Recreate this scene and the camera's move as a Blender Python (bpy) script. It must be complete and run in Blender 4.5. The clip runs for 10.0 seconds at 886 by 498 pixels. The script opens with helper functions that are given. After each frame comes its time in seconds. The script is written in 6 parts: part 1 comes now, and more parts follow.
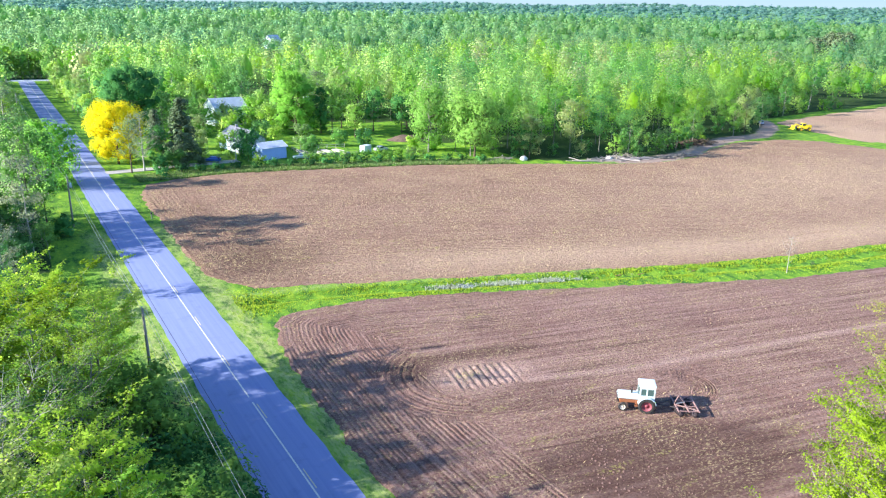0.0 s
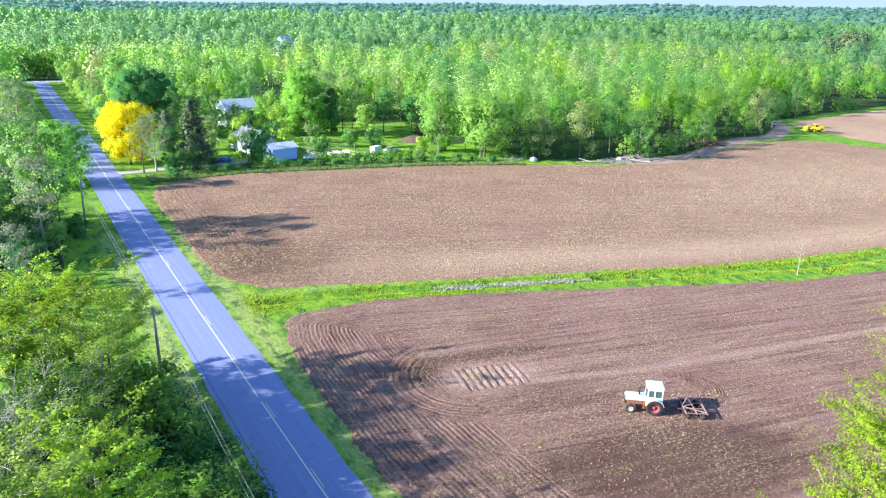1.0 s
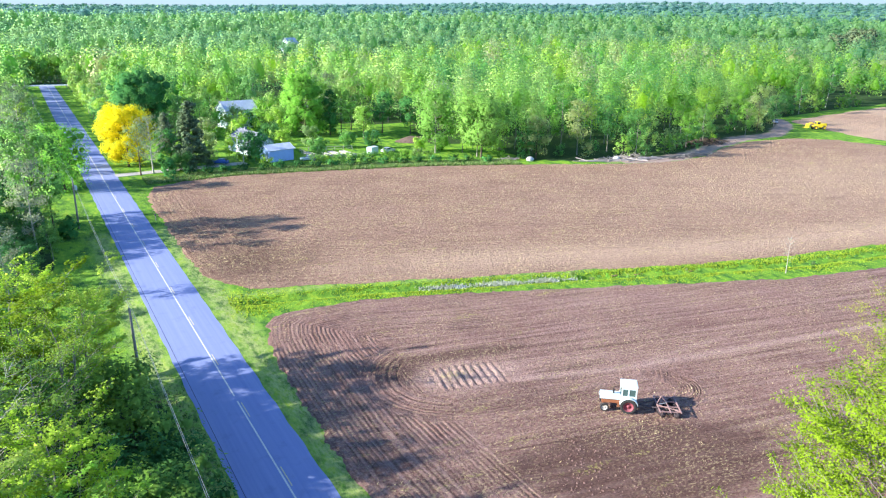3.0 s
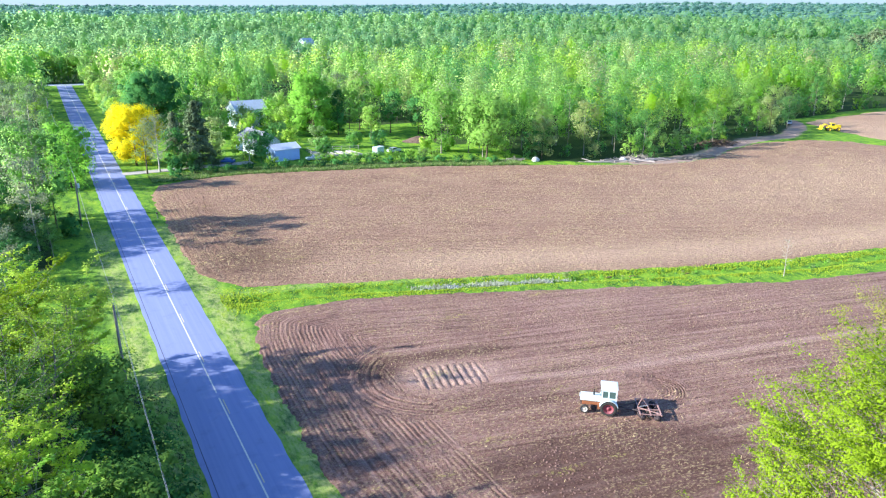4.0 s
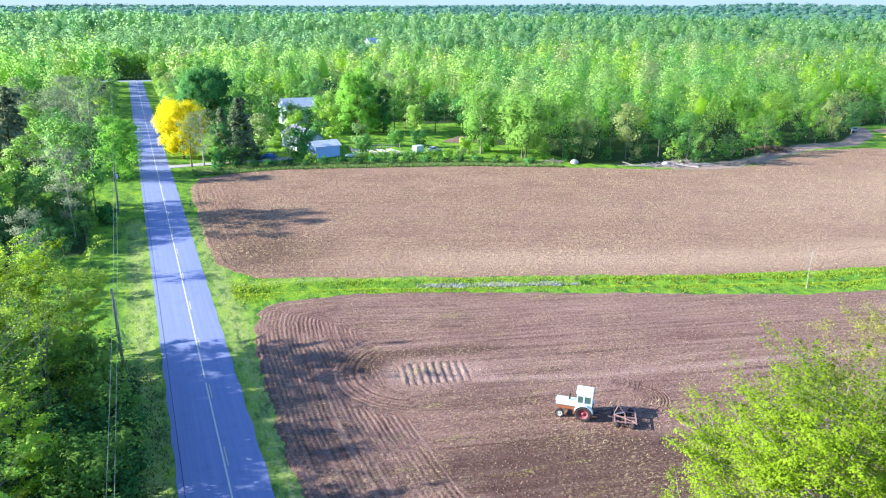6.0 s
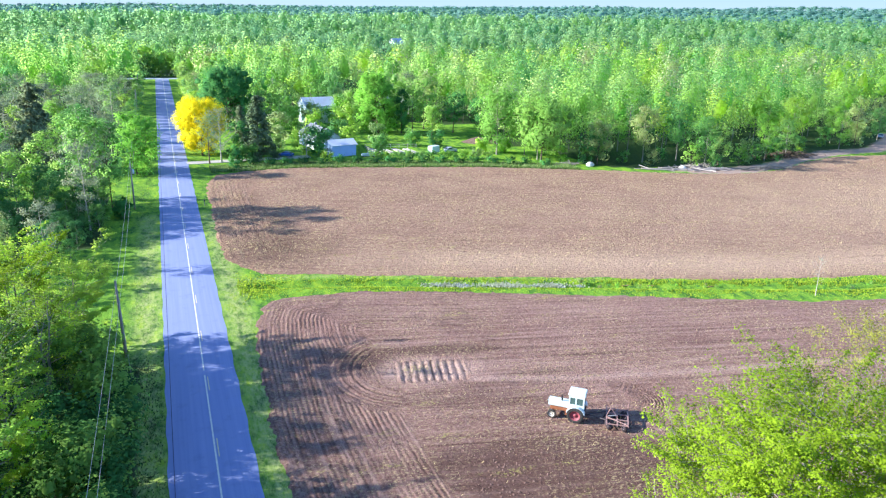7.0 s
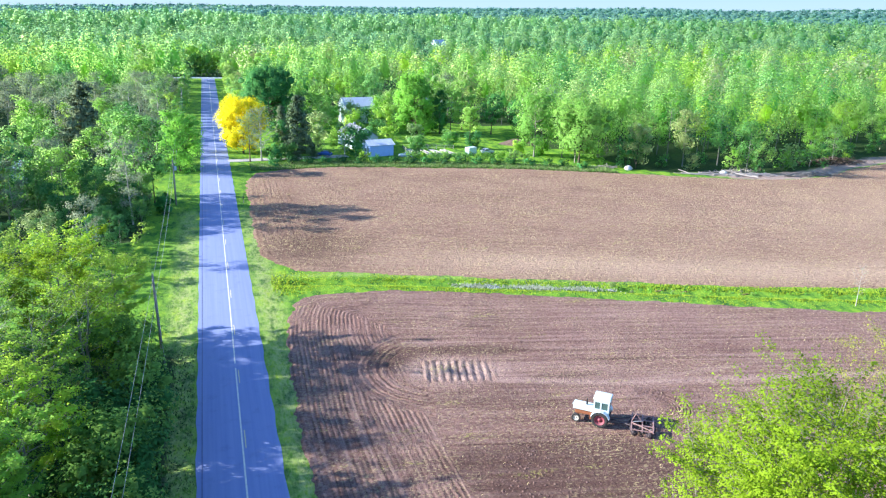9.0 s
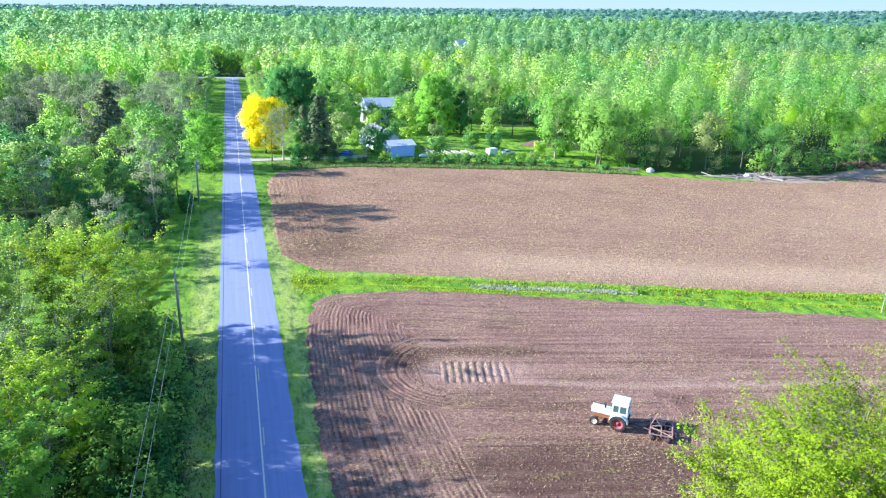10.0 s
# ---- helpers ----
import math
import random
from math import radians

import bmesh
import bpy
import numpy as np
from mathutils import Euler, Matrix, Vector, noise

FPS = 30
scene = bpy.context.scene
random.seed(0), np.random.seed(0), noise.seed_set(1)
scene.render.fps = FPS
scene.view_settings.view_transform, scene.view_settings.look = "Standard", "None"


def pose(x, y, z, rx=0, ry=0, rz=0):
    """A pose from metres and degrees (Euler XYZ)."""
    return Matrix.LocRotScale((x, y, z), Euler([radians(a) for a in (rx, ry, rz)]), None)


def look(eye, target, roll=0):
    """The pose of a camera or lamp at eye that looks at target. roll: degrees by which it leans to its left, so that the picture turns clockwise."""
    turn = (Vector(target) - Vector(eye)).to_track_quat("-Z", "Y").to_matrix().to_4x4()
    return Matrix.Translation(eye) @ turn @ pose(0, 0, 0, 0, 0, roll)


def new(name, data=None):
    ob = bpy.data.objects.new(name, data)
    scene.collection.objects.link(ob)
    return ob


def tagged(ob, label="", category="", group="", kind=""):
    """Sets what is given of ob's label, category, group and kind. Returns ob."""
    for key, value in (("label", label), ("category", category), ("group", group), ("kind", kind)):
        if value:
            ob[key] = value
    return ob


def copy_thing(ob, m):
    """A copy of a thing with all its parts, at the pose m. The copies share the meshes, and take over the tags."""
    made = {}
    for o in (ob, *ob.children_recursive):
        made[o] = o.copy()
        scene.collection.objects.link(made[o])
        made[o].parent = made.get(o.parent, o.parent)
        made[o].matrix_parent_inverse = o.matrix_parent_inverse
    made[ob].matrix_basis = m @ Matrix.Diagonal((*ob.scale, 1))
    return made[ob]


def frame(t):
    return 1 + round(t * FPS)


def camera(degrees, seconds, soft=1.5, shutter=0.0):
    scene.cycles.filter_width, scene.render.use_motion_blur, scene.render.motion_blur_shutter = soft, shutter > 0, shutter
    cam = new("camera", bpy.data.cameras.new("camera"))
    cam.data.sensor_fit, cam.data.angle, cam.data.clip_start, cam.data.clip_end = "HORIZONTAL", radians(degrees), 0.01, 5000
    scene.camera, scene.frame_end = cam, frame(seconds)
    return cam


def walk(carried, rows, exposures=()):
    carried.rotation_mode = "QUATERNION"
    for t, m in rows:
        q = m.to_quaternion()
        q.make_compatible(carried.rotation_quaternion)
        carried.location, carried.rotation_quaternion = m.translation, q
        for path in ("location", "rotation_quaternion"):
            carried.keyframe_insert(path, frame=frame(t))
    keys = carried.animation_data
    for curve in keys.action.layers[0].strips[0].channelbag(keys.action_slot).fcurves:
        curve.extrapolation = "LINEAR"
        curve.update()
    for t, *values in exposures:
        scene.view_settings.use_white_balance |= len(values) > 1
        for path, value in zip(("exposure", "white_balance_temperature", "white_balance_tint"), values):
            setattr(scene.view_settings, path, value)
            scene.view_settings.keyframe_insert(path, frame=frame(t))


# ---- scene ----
cam = camera(64.2, 10.0, 1.2)
PATH = [
    (0, (-17.748, -1.525, 36.74), (-16.722, 0.075, 36.119), 1.6),
    (0.5, (-17.717, -1.598, 36.774), (-16.693, 0.004, 36.154), 1.6),
    (1, (-17.643, -1.82, 36.846), (-16.642, -0.204, 36.226), 1.5),
    (1.5, (-17.31, -2.01, 36.781), (-16.32, -0.386, 36.163), 1.4),
    (2, (-16.777, -2.442, 36.851), (-15.79, -0.816, 36.232), 1.2),
    (2.5, (-15.887, -3.137, 36.937), (-14.902, -1.51, 36.317), 1.0),
    (4, (-11.45, -5.833, 36.94), (-10.517, -4.175, 36.32), 0.9),
    (4.5, (-9.613, -6.912, 36.975), (-8.716, -5.235, 36.355), 0.8),
    (5, (-7.806, -7.963, 37.028), (-6.944, -6.269, 36.407), 0.9),
    (5.5, (-5.848, -9.099, 37.012), (-5.033, -7.381, 36.39), 1.0),
    (7, (-1.676, -11.54, 36.948), (-0.971, -9.774, 36.328), 1.6),
    (7.5, (-1.112, -12.012, 37.015), (-0.415, -10.243, 36.395), 1.8),
    (8, (-0.995, -12.166, 37.009), (-0.321, -10.387, 36.39), 1.8),
    (8.5, (-0.876, -12.261, 36.994), (-0.246, -10.466, 36.376), 1.9),
    (9, (-0.78, -12.307, 37.047), (-0.178, -10.503, 36.427), 1.8),
    (9.5, (-0.726, -12.343, 37.029), (-0.157, -10.529, 36.41), 1.9),
    (10, (-0.714, -12.346, 37.079), (-0.166, -10.525, 36.459), 1.9),
]
walk(cam, [(t, look(eye, target, roll)) for t, eye, target, roll in PATH], [(0, 1.56, 6300, 11), (5, 1.56, 6180, 11), (10, 1.6, 6000, 10)])

# ---- world, sun, exposure ----
SUN_EL, SUN_FROM = radians(22.8), Vector((-0.959, 0.284, 0.0))
world = bpy.data.worlds.new("world")
scene.world = world
world.use_nodes = True
wn = world.node_tree.nodes
sky = wn.new("ShaderNodeTexSky")
sky.sky_type, sky.sun_disc = "NISHITA", False
sky.sun_elevation = SUN_EL
sky.sun_rotation = math.atan2(SUN_FROM.x, SUN_FROM.y)
sky.altitude = 3500
sky.air_density, sky.dust_density, sky.ozone_density = 1.0, 0.0, 3.0
wn["Background"].inputs["Strength"].default_value = 0.165
world.node_tree.links.new(sky.outputs["Color"], wn["Background"].inputs["Color"])
sun = new("sun", bpy.data.lights.new("sun", "SUN"))
sun.data.energy, sun.data.angle, sun.data.color = 4.8, radians(0.53), (1.0, 0.95, 0.86)
sun.matrix_basis = look(SUN_FROM * 200 + Vector((0, 0, 200 * math.tan(SUN_EL))), (0, 0, 0))


# ---- node helpers and materials ----
class Mat:
    """A small builder of node materials."""

    def __init__(self, name, rough=0.8, metal=0.0, spec=0.3):
        self.m = bpy.data.materials.new(name)
        self.m.use_nodes = True
        self.t = self.m.node_tree
        self.b = self.t.nodes["Principled BSDF"]
        self.b.inputs["Roughness"].default_value = rough
        self.b.inputs["Metallic"].default_value = metal
        self.b.inputs["Specular IOR Level"].default_value = spec
        self.geo = None

    def put(self, socket, v):
        if isinstance(v, bpy.types.NodeSocket):
            self.t.links.new(v, socket)
        elif isinstance(v, (tuple, list)) and len(v) == 3 and socket.type == "RGBA":
            socket.default_value = (*v, 1)
        else:
            socket.default_value = v

    def node(self, kind, **inputs):
        n = self.t.nodes.new(kind)
        for k, v in inputs.items():
            self.put(n.inputs[k.replace("_", " ")], v)
        return n

    def pos(self):
        if not self.geo:
            self.geo = self.node("ShaderNodeNewGeometry")
        return self.geo.outputs["Position"]

    def local(self):
        return self.node("ShaderNodeTexCoord").outputs["Object"]

    def stretched(self, v, s, turn=0.0):
        n = self.node("ShaderNodeMapping", Vector=v)
        n.inputs["Scale"].default_value = s
        n.inputs["Rotation"].default_value = (0, 0, turn)
        return n.outputs["Vector"]

    def noise(self, v, scale, detail=4.0, rough=0.55, distort=0.0):
        n = self.node("ShaderNodeTexNoise", Vector=v, Scale=scale, Detail=detail, Roughness=rough, Distortion=distort)
        return n.outputs["Fac"]

    def voronoi(self, v, scale, out="Distance"):
        return self.node("ShaderNodeTexVoronoi", Vector=v, Scale=scale).outputs[out]

    def ramp(self, f, *stops):
        n = self.node("ShaderNodeValToRGB", Fac=f)
        e = n.color_ramp.elements
        while len(e) < len(stops):
            e.new(0.5)
        for el, (p, c) in zip(e, stops):
            el.position = p
            el.color = (c, c, c, 1) if isinstance(c, (int, float)) else (*c, 1)
        return n.outputs["Color"]

    def math(self, op, a, b=0.0, c=0.0):
        n = self.t.nodes.new("ShaderNodeMath")
        n.operation = op
        for s, v in zip(n.inputs, (a, b, c)):
            self.put(s, v)
        return n.outputs[0]

    def mix(self, f, a, b, blend="MIX"):
        n = self.t.nodes.new("ShaderNodeMix")
        n.data_type, n.blend_type = "RGBA", blend
        for i, v in ((0, f), (6, a), (7, b)):
            self.put(n.inputs[i], v)
        return n.outputs[2]

    def attr(self, name):
        n = self.t.nodes.new("ShaderNodeAttribute")
        n.attribute_name = name
        return n.outputs["Fac"]

    def object_random(self):
        return self.node("ShaderNodeObjectInfo").outputs["Random"]

    def island(self):
        return self.node("ShaderNodeNewGeometry").outputs["Random Per Island"]

    def bump(self, h, dist=0.02, strength=1.0, after=None):
        n = self.node("ShaderNodeBump", Height=h, Distance=dist, Strength=strength)
        if after:
            self.put(n.inputs["Normal"], after)
        return n.outputs["Normal"]

    def done(self, color=None, normal=None, rough=None):
        for k, v in (("Base Color", color), ("Normal", normal), ("Roughness", rough)):
            if v is not None:
                self.put(self.b.inputs[k], v)
        return self.m


def painted(name, color, rough=0.5, metal=0.0, wear=0.15, scale=3.0):
    """Paint, metal or plastic with faint dirt and a little relief."""
    k = Mat(name, rough, metal)
    v = k.local()
    f = k.math("MULTIPLY", k.ramp(k.noise(v, scale, 6), (0.4, 0), (0.75, 1)), wear)
    dirt = tuple(0.5 * c + 0.05 for c in color)
    return k.done(k.mix(f, color, dirt), k.bump(k.noise(v, scale * 12, 2), 0.004), rough)


def foliage(name, stops, clear=0.32, dark=0.78, grain=0.9, light=1.18):
    """Leaves: each tree takes a hue of its own, each clump and leaf a shade of it."""
    k = Mat(name, 0.7, spec=0.1)
    p = k.pos()
    tree = k.ramp(k.math("FRACT", k.math("ADD", k.object_random(), k.attr("tree"))), *stops)
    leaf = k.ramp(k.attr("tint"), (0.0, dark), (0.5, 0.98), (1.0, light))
    n = k.noise(p, grain, 4, 0.65)
    c = k.mix(1.0, k.mix(1.0, tree, leaf, "MULTIPLY"), k.ramp(n, (0.32, 0.92 - 1.1 * (light - 1)), (0.5, 1.0), (0.68, 1.02 + (light - 1))), "MULTIPLY")
    k.done(c)
    tr = k.node("ShaderNodeBsdfTranslucent", Color=k.mix(1.0, c, (1.12, 1.10, 1.0), "MULTIPLY"))
    out = k.node("ShaderNodeMixShader")
    out.inputs[0].default_value = clear
    k.t.links.new(k.b.outputs[0], out.inputs[1])
    k.t.links.new(tr.outputs[0], out.inputs[2])
    k.t.links.new(out.outputs[0], k.t.nodes["Material Output"].inputs["Surface"])
    return k.m


def bark(name, a, b):
    k = Mat(name, 0.9)
    v = k.stretched(k.local(), (6, 6, 1.2))
    n = k.noise(v, 1.5, 5)
    return k.done(k.mix(n, a, b), k.bump(n, 0.03))


SPRING = ((0.0, (0.32, 0.58, 0.14)), (0.12, (0.48, 0.68, 0.12)), (0.26, (0.20, 0.46, 0.15)), (0.38, (0.46, 0.66, 0.22)), (0.52, (0.38, 0.64, 0.12)),
          (0.64, (0.15, 0.38, 0.15)), (0.76, (0.43, 0.65, 0.18)), (0.88, (0.49, 0.54, 0.28)), (0.95, (0.24, 0.49, 0.18)), (1.0, (0.32, 0.58, 0.14)))
leaf_wood = foliage("spring_leaves", SPRING, 0.80, light=1.10)
leaf_bright = foliage("young_leaves", ((0.0, (0.29, 0.41, 0.02)), (0.5, (0.34, 0.44, 0.02)), (1.0, (0.25, 0.39, 0.02))), 0.42, 0.85, grain=1.1)
leaf_olive = foliage("olive_buds", ((0.0, (0.34, 0.36, 0.06)), (1.0, (0.40, 0.38, 0.08))), 0.4)
leaf_thin = foliage("thin_leaves", ((0.0, (0.40, 0.61, 0.08)), (0.3, (0.50, 0.70, 0.08)), (0.6, (0.40, 0.53, 0.14)), (1.0, (0.33, 0.58, 0.09))), 0.65, 0.78, grain=0.7)
leaf_dark = foliage("deep_green_leaves", ((0.0, (0.07, 0.25, 0.06)), (1.0, (0.10, 0.29, 0.07))), 0.25)
# leaf_shade and leaf_under: deeper shade under the trees put into the leaf colours
leaf_shade = foliage("shade_darkened_leaves", ((0.0, (0.035, 0.13, 0.03)), (0.5, (0.06, 0.18, 0.04)), (1.0, (0.03, 0.10, 0.03))), 0.2, 0.6)
leaf_mid = foliage("roadside_leaves", ((0.0, (0.12, 0.31, 0.09)), (0.35, (0.19, 0.38, 0.09)), (0.7, (0.095, 0.27, 0.09)), (1.0, (0.15, 0.34, 0.10))), 0.5)
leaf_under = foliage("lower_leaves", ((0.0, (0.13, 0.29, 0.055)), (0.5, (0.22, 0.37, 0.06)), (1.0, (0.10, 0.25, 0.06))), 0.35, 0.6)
leaf_yellow = foliage("yellow_blossom", ((0.0, (0.92, 0.80, 0.012)), (1.0, (0.92, 0.83, 0.016))), 0.5, 0.9)
leaf_needle = foliage("spruce_needles", ((0.0, (0.15, 0.22, 0.11)), (1.0, (0.21, 0.26, 0.13))), 0.12)
leaf_bud = foliage("pale_buds", ((0.0, (0.27, 0.37, 0.19)), (0.5, (0.31, 0.36, 0.22)), (1.0, (0.25, 0.38, 0.17))), 0.4)
# far and horizon leaves: bluish haze of the distance put into the base colours
leaf_far_hazed = foliage("hazed_distant_leaves", ((0.0, (0.23, 0.45, 0.20)), (0.3, (0.32, 0.51, 0.20)), (0.5, (0.15, 0.36, 0.20)), (0.75, (0.33, 0.52, 0.21)), (1.0, (0.18, 0.39, 0.20))), 0.75, 0.9, 0.2, 1.06)
leaf_horizon_hazed = foliage("hazed_horizon_leaves", ((0.0, (0.19, 0.36, 0.31)), (0.35, (0.24, 0.41, 0.32)), (0.6, (0.15, 0.31, 0.30)), (1.0, (0.20, 0.36, 0.32))), 0.7, 0.9, 0.03, 1.06)
leaf_lime = foliage("lime_leaves", ((0.0, (0.25, 0.49, 0.10)), (1.0, (0.30, 0.53, 0.11))), 0.5)
leaf_column = foliage("dense_bright_leaves", ((0.0, (0.27, 0.57, 0.08)), (1.0, (0.30, 0.60, 0.09))), 0.5)
bark_grey = bark("grey_bark", (0.20, 0.18, 0.15), (0.34, 0.31, 0.27))
bark_brown = bark("brown_bark", (0.07, 0.05, 0.035), (0.15, 0.11, 0.08))
bark_pale = bark("pale_bark", (0.36, 0.33, 0.28), (0.50, 0.47, 0.42))


def make_ground_material():
    k = Mat("grass_and_shaded_floor", 0.95, spec=0.1)
    p = k.pos()
    g = k.mix(k.ramp(k.noise(p, 0.35, 6, 0.65), (0.35, 0), (0.65, 1)), (0.10, 0.24, 0.025), (0.19, 0.36, 0.03))
    g = k.mix(k.math("MULTIPLY", k.ramp(k.noise(p, 2.6, 5, 0.7), (0.45, 0), (0.7, 1)), 0.55), g, (0.23, 0.39, 0.04))
    g = k.mix(k.math("MULTIPLY", k.ramp(k.noise(p, 9.0, 3), (0.5, 0), (0.7, 1)), 0.5), g, (0.07, 0.17, 0.025))
    dry = k.math("MULTIPLY", k.math("MULTIPLY", k.attr("dry"), 1.0), k.ramp(k.noise(k.stretched(p, (1.0, 0.35, 1)), 3.0, 6, 0.7), (0.38, 0), (0.58, 1)))
    g = k.mix(dry, g, (0.37, 0.41, 0.14))
    patch = k.noise(k.stretched(p, (1.0, 0.45, 1)), 0.55, 5, 0.7)
    g = k.mix(k.math("MULTIPLY", k.ramp(patch, (0.38, 1), (0.50, 0)), 0.85), g, (0.035, 0.11, 0.025))
    g = k.mix(k.math("MULTIPLY", k.ramp(patch, (0.54, 0), (0.66, 1)), 0.75), g, (0.33, 0.44, 0.035))
    pale = k.math("MULTIPLY", k.attr("dry"), k.ramp(k.noise(k.stretched(p, (1.0, 0.5, 1), 0.5), 1.4, 6, 0.75), (0.46, 0), (0.60, 1)))
    g = k.mix(k.math("MULTIPLY", pale, 0.65), g, (0.40, 0.43, 0.18))
    bare = k.ramp(k.math("ADD", k.attr("bare"), k.math("MULTIPLY", k.math("SUBTRACT", k.noise(p, 0.35, 6, 0.7), 0.5), 0.9)), (0.40, 0), (0.60, 1))
    # floor tones kept very dark: the shade below the trees is in the colour
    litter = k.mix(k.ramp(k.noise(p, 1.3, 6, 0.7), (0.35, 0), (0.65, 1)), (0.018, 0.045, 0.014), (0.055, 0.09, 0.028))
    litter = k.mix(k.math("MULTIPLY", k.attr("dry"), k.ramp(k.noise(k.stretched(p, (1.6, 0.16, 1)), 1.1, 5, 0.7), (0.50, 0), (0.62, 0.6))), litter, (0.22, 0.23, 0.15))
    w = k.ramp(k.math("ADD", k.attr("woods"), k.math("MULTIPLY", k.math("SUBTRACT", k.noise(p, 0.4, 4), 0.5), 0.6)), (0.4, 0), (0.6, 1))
    h = k.math("ADD", k.noise(p, 6.0, 5, 0.7), k.math("MULTIPLY", k.noise(p, 0.9, 3), 1.5))
    far = k.mix(k.noise(p, 0.03, 4), (0.10, 0.24, 0.10), (0.20, 0.38, 0.14))
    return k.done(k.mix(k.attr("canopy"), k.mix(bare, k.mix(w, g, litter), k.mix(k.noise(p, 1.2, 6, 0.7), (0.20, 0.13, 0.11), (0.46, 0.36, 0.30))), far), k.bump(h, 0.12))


def make_soil_material(name, a, b, pale, straw, pitch=0.42, stubble=1.0, grain=1.0, streaks=1.0):
    """Tilled soil: furrows and drawn-out streaks follow the attribute row, in metres across the rows."""
    k = Mat(name, 0.95, spec=0.08)
    p = k.pos()
    xyz = k.node("ShaderNodeSeparateXYZ", Vector=p)
    row = k.math("ADD", k.attr("row"), k.math("MULTIPLY", k.noise(p, 0.55, 4), 0.42 * pitch))
    broken = k.ramp(k.noise(p, 0.32, 4, 0.6), (0.36, 0.15), (0.60, 1.0))
    wave = k.math("MULTIPLY", k.math("SINE", k.math("MULTIPLY", row, 2 * math.pi / pitch)), k.math("MULTIPLY", k.attr("rut"), broken))
    wide = k.math("MULTIPLY", k.math("SINE", k.math("MULTIPLY", row, 2 * math.pi / 3.1)), k.attr("rut"))
    drawn = k.node("ShaderNodeCombineXYZ", X=k.math("MULTIPLY", k.attr("row"), 1.5), Y=k.math("MULTIPLY", k.math("SUBTRACT", xyz.outputs["X"], xyz.outputs["Y"]), 0.035)).outputs[0]
    drag = k.noise(drawn, 1.0, 7, 0.68)
    fine = k.noise(p, 5.0 * grain, 4, 0.72)
    clod = k.noise(p, 1.9 * grain, 6, 0.75)
    c = k.mix(k.ramp(k.noise(p, 0.09, 5, 0.6), (0.35, 0), (0.65, 1)), a, b)
    c = k.mix(k.math("MULTIPLY", k.ramp(clod, (0.46, 0), (0.64, 1)), 0.5), c, pale)
    c = k.mix(k.math("MULTIPLY", k.ramp(drag, (0.50, 0), (0.66, 1)), 0.55 * streaks), c, pale)
    c = k.mix(k.math("MULTIPLY", k.ramp(drag, (0.34, 1), (0.48, 0)), 0.70 * streaks), c, tuple(0.42 * v for v in a))
    c = k.mix(k.math("MULTIPLY", k.math("MULTIPLY", k.attr("dry"), 0.9), k.ramp(k.noise(p, 1.6, 5, 0.7), (0.3, 0.45), (0.6, 1))), c, tuple(1.15 * v for v in pale))
    # furrow bottoms darkened in the colour, as the shade lying in them
    c = k.mix(k.math("MULTIPLY", k.ramp(wave, (0.30, 0), (0.90, 1)), 0.66), c, tuple(0.35 * v for v in a))
    ragged = k.math("ADD", k.math("SUBTRACT", k.attr("moist_and_shade"), k.math("MULTIPLY", k.attr("dry"), 0.4)), k.math("MULTIPLY", k.math("SUBTRACT", k.noise(k.stretched(p, (0.35, 1.0, 1.0), 0.2), 0.55, 6, 0.7), 0.5), 0.9))
    # darker where the soil is damp and where tree shadow is painted in
    c = k.mix(k.math("MULTIPLY", k.ramp(ragged, (0.20, 0), (0.75, 1)), 0.72), c, tuple(0.42 * v for v in a))
    # low pits between clods coloured dark, painting their small shadows
    c = k.mix(k.math("MULTIPLY", k.ramp(fine, (0.30, 1), (0.47, 0)), 0.80), c, tuple(0.28 * v for v in a))
    bits = k.math("MULTIPLY", k.ramp(k.noise(k.stretched(p, (0.9, 1.7, 1.0), 0.3), 2.9 * grain, 5, 0.7), (0.52, 0), (0.64, 1)), k.ramp(k.noise(p, 0.11, 5, 0.6), (0.38, 0.15), (0.60, 1)))
    c = k.mix(k.math("MULTIPLY", bits, 0.85 * stubble), c, straw)
    weeds = k.math("MULTIPLY", k.ramp(k.noise(k.stretched(p, (0.12, 0.45, 1.0), 0.2), 1.0, 4, 0.6), (0.60, 0), (0.70, 1)), k.ramp(k.noise(p, 3.0 * grain, 3, 0.6), (0.50, 0), (0.60, 1)))
    c = k.mix(k.math("MULTIPLY", weeds, 0.6), c, (0.46, 0.43, 0.12))
    h = k.math("ADD", k.math("MULTIPLY", wave, -0.55), k.math("ADD", k.math("MULTIPLY", clod, 1.7), k.math("ADD", k.math("MULTIPLY", fine, 1.6), k.math("ADD", k.math("MULTIPLY", drag, 1.0 * streaks), k.math("MULTIPLY", wide, 0.25)))))
    return k.done(c, k.bump(h, 0.17 / grain))


def make_asphalt():
    k = Mat("asphalt", 0.85, spec=0.3)
    p = k.pos()
    c = k.mix(k.noise(p, 22, 4, 0.7), (0.155, 0.19, 0.36), (0.225, 0.27, 0.46))
    lane = k.noise(k.stretched(p, (2.6, 0.04, 1)), 1.0, 5)
    c = k.mix(k.math("MULTIPLY", k.ramp(lane, (0.35, 0), (0.65, 1)), 0.35), c, (0.29, 0.33, 0.50))
    c = k.mix(k.math("MULTIPLY", k.ramp(k.noise(p, 0.5, 6, 0.7), (0.55, 0), (0.8, 1)), 0.4), c, (0.085, 0.10, 0.16))
    return k.done(c, k.bump(k.noise(p, 60, 3), 0.01))


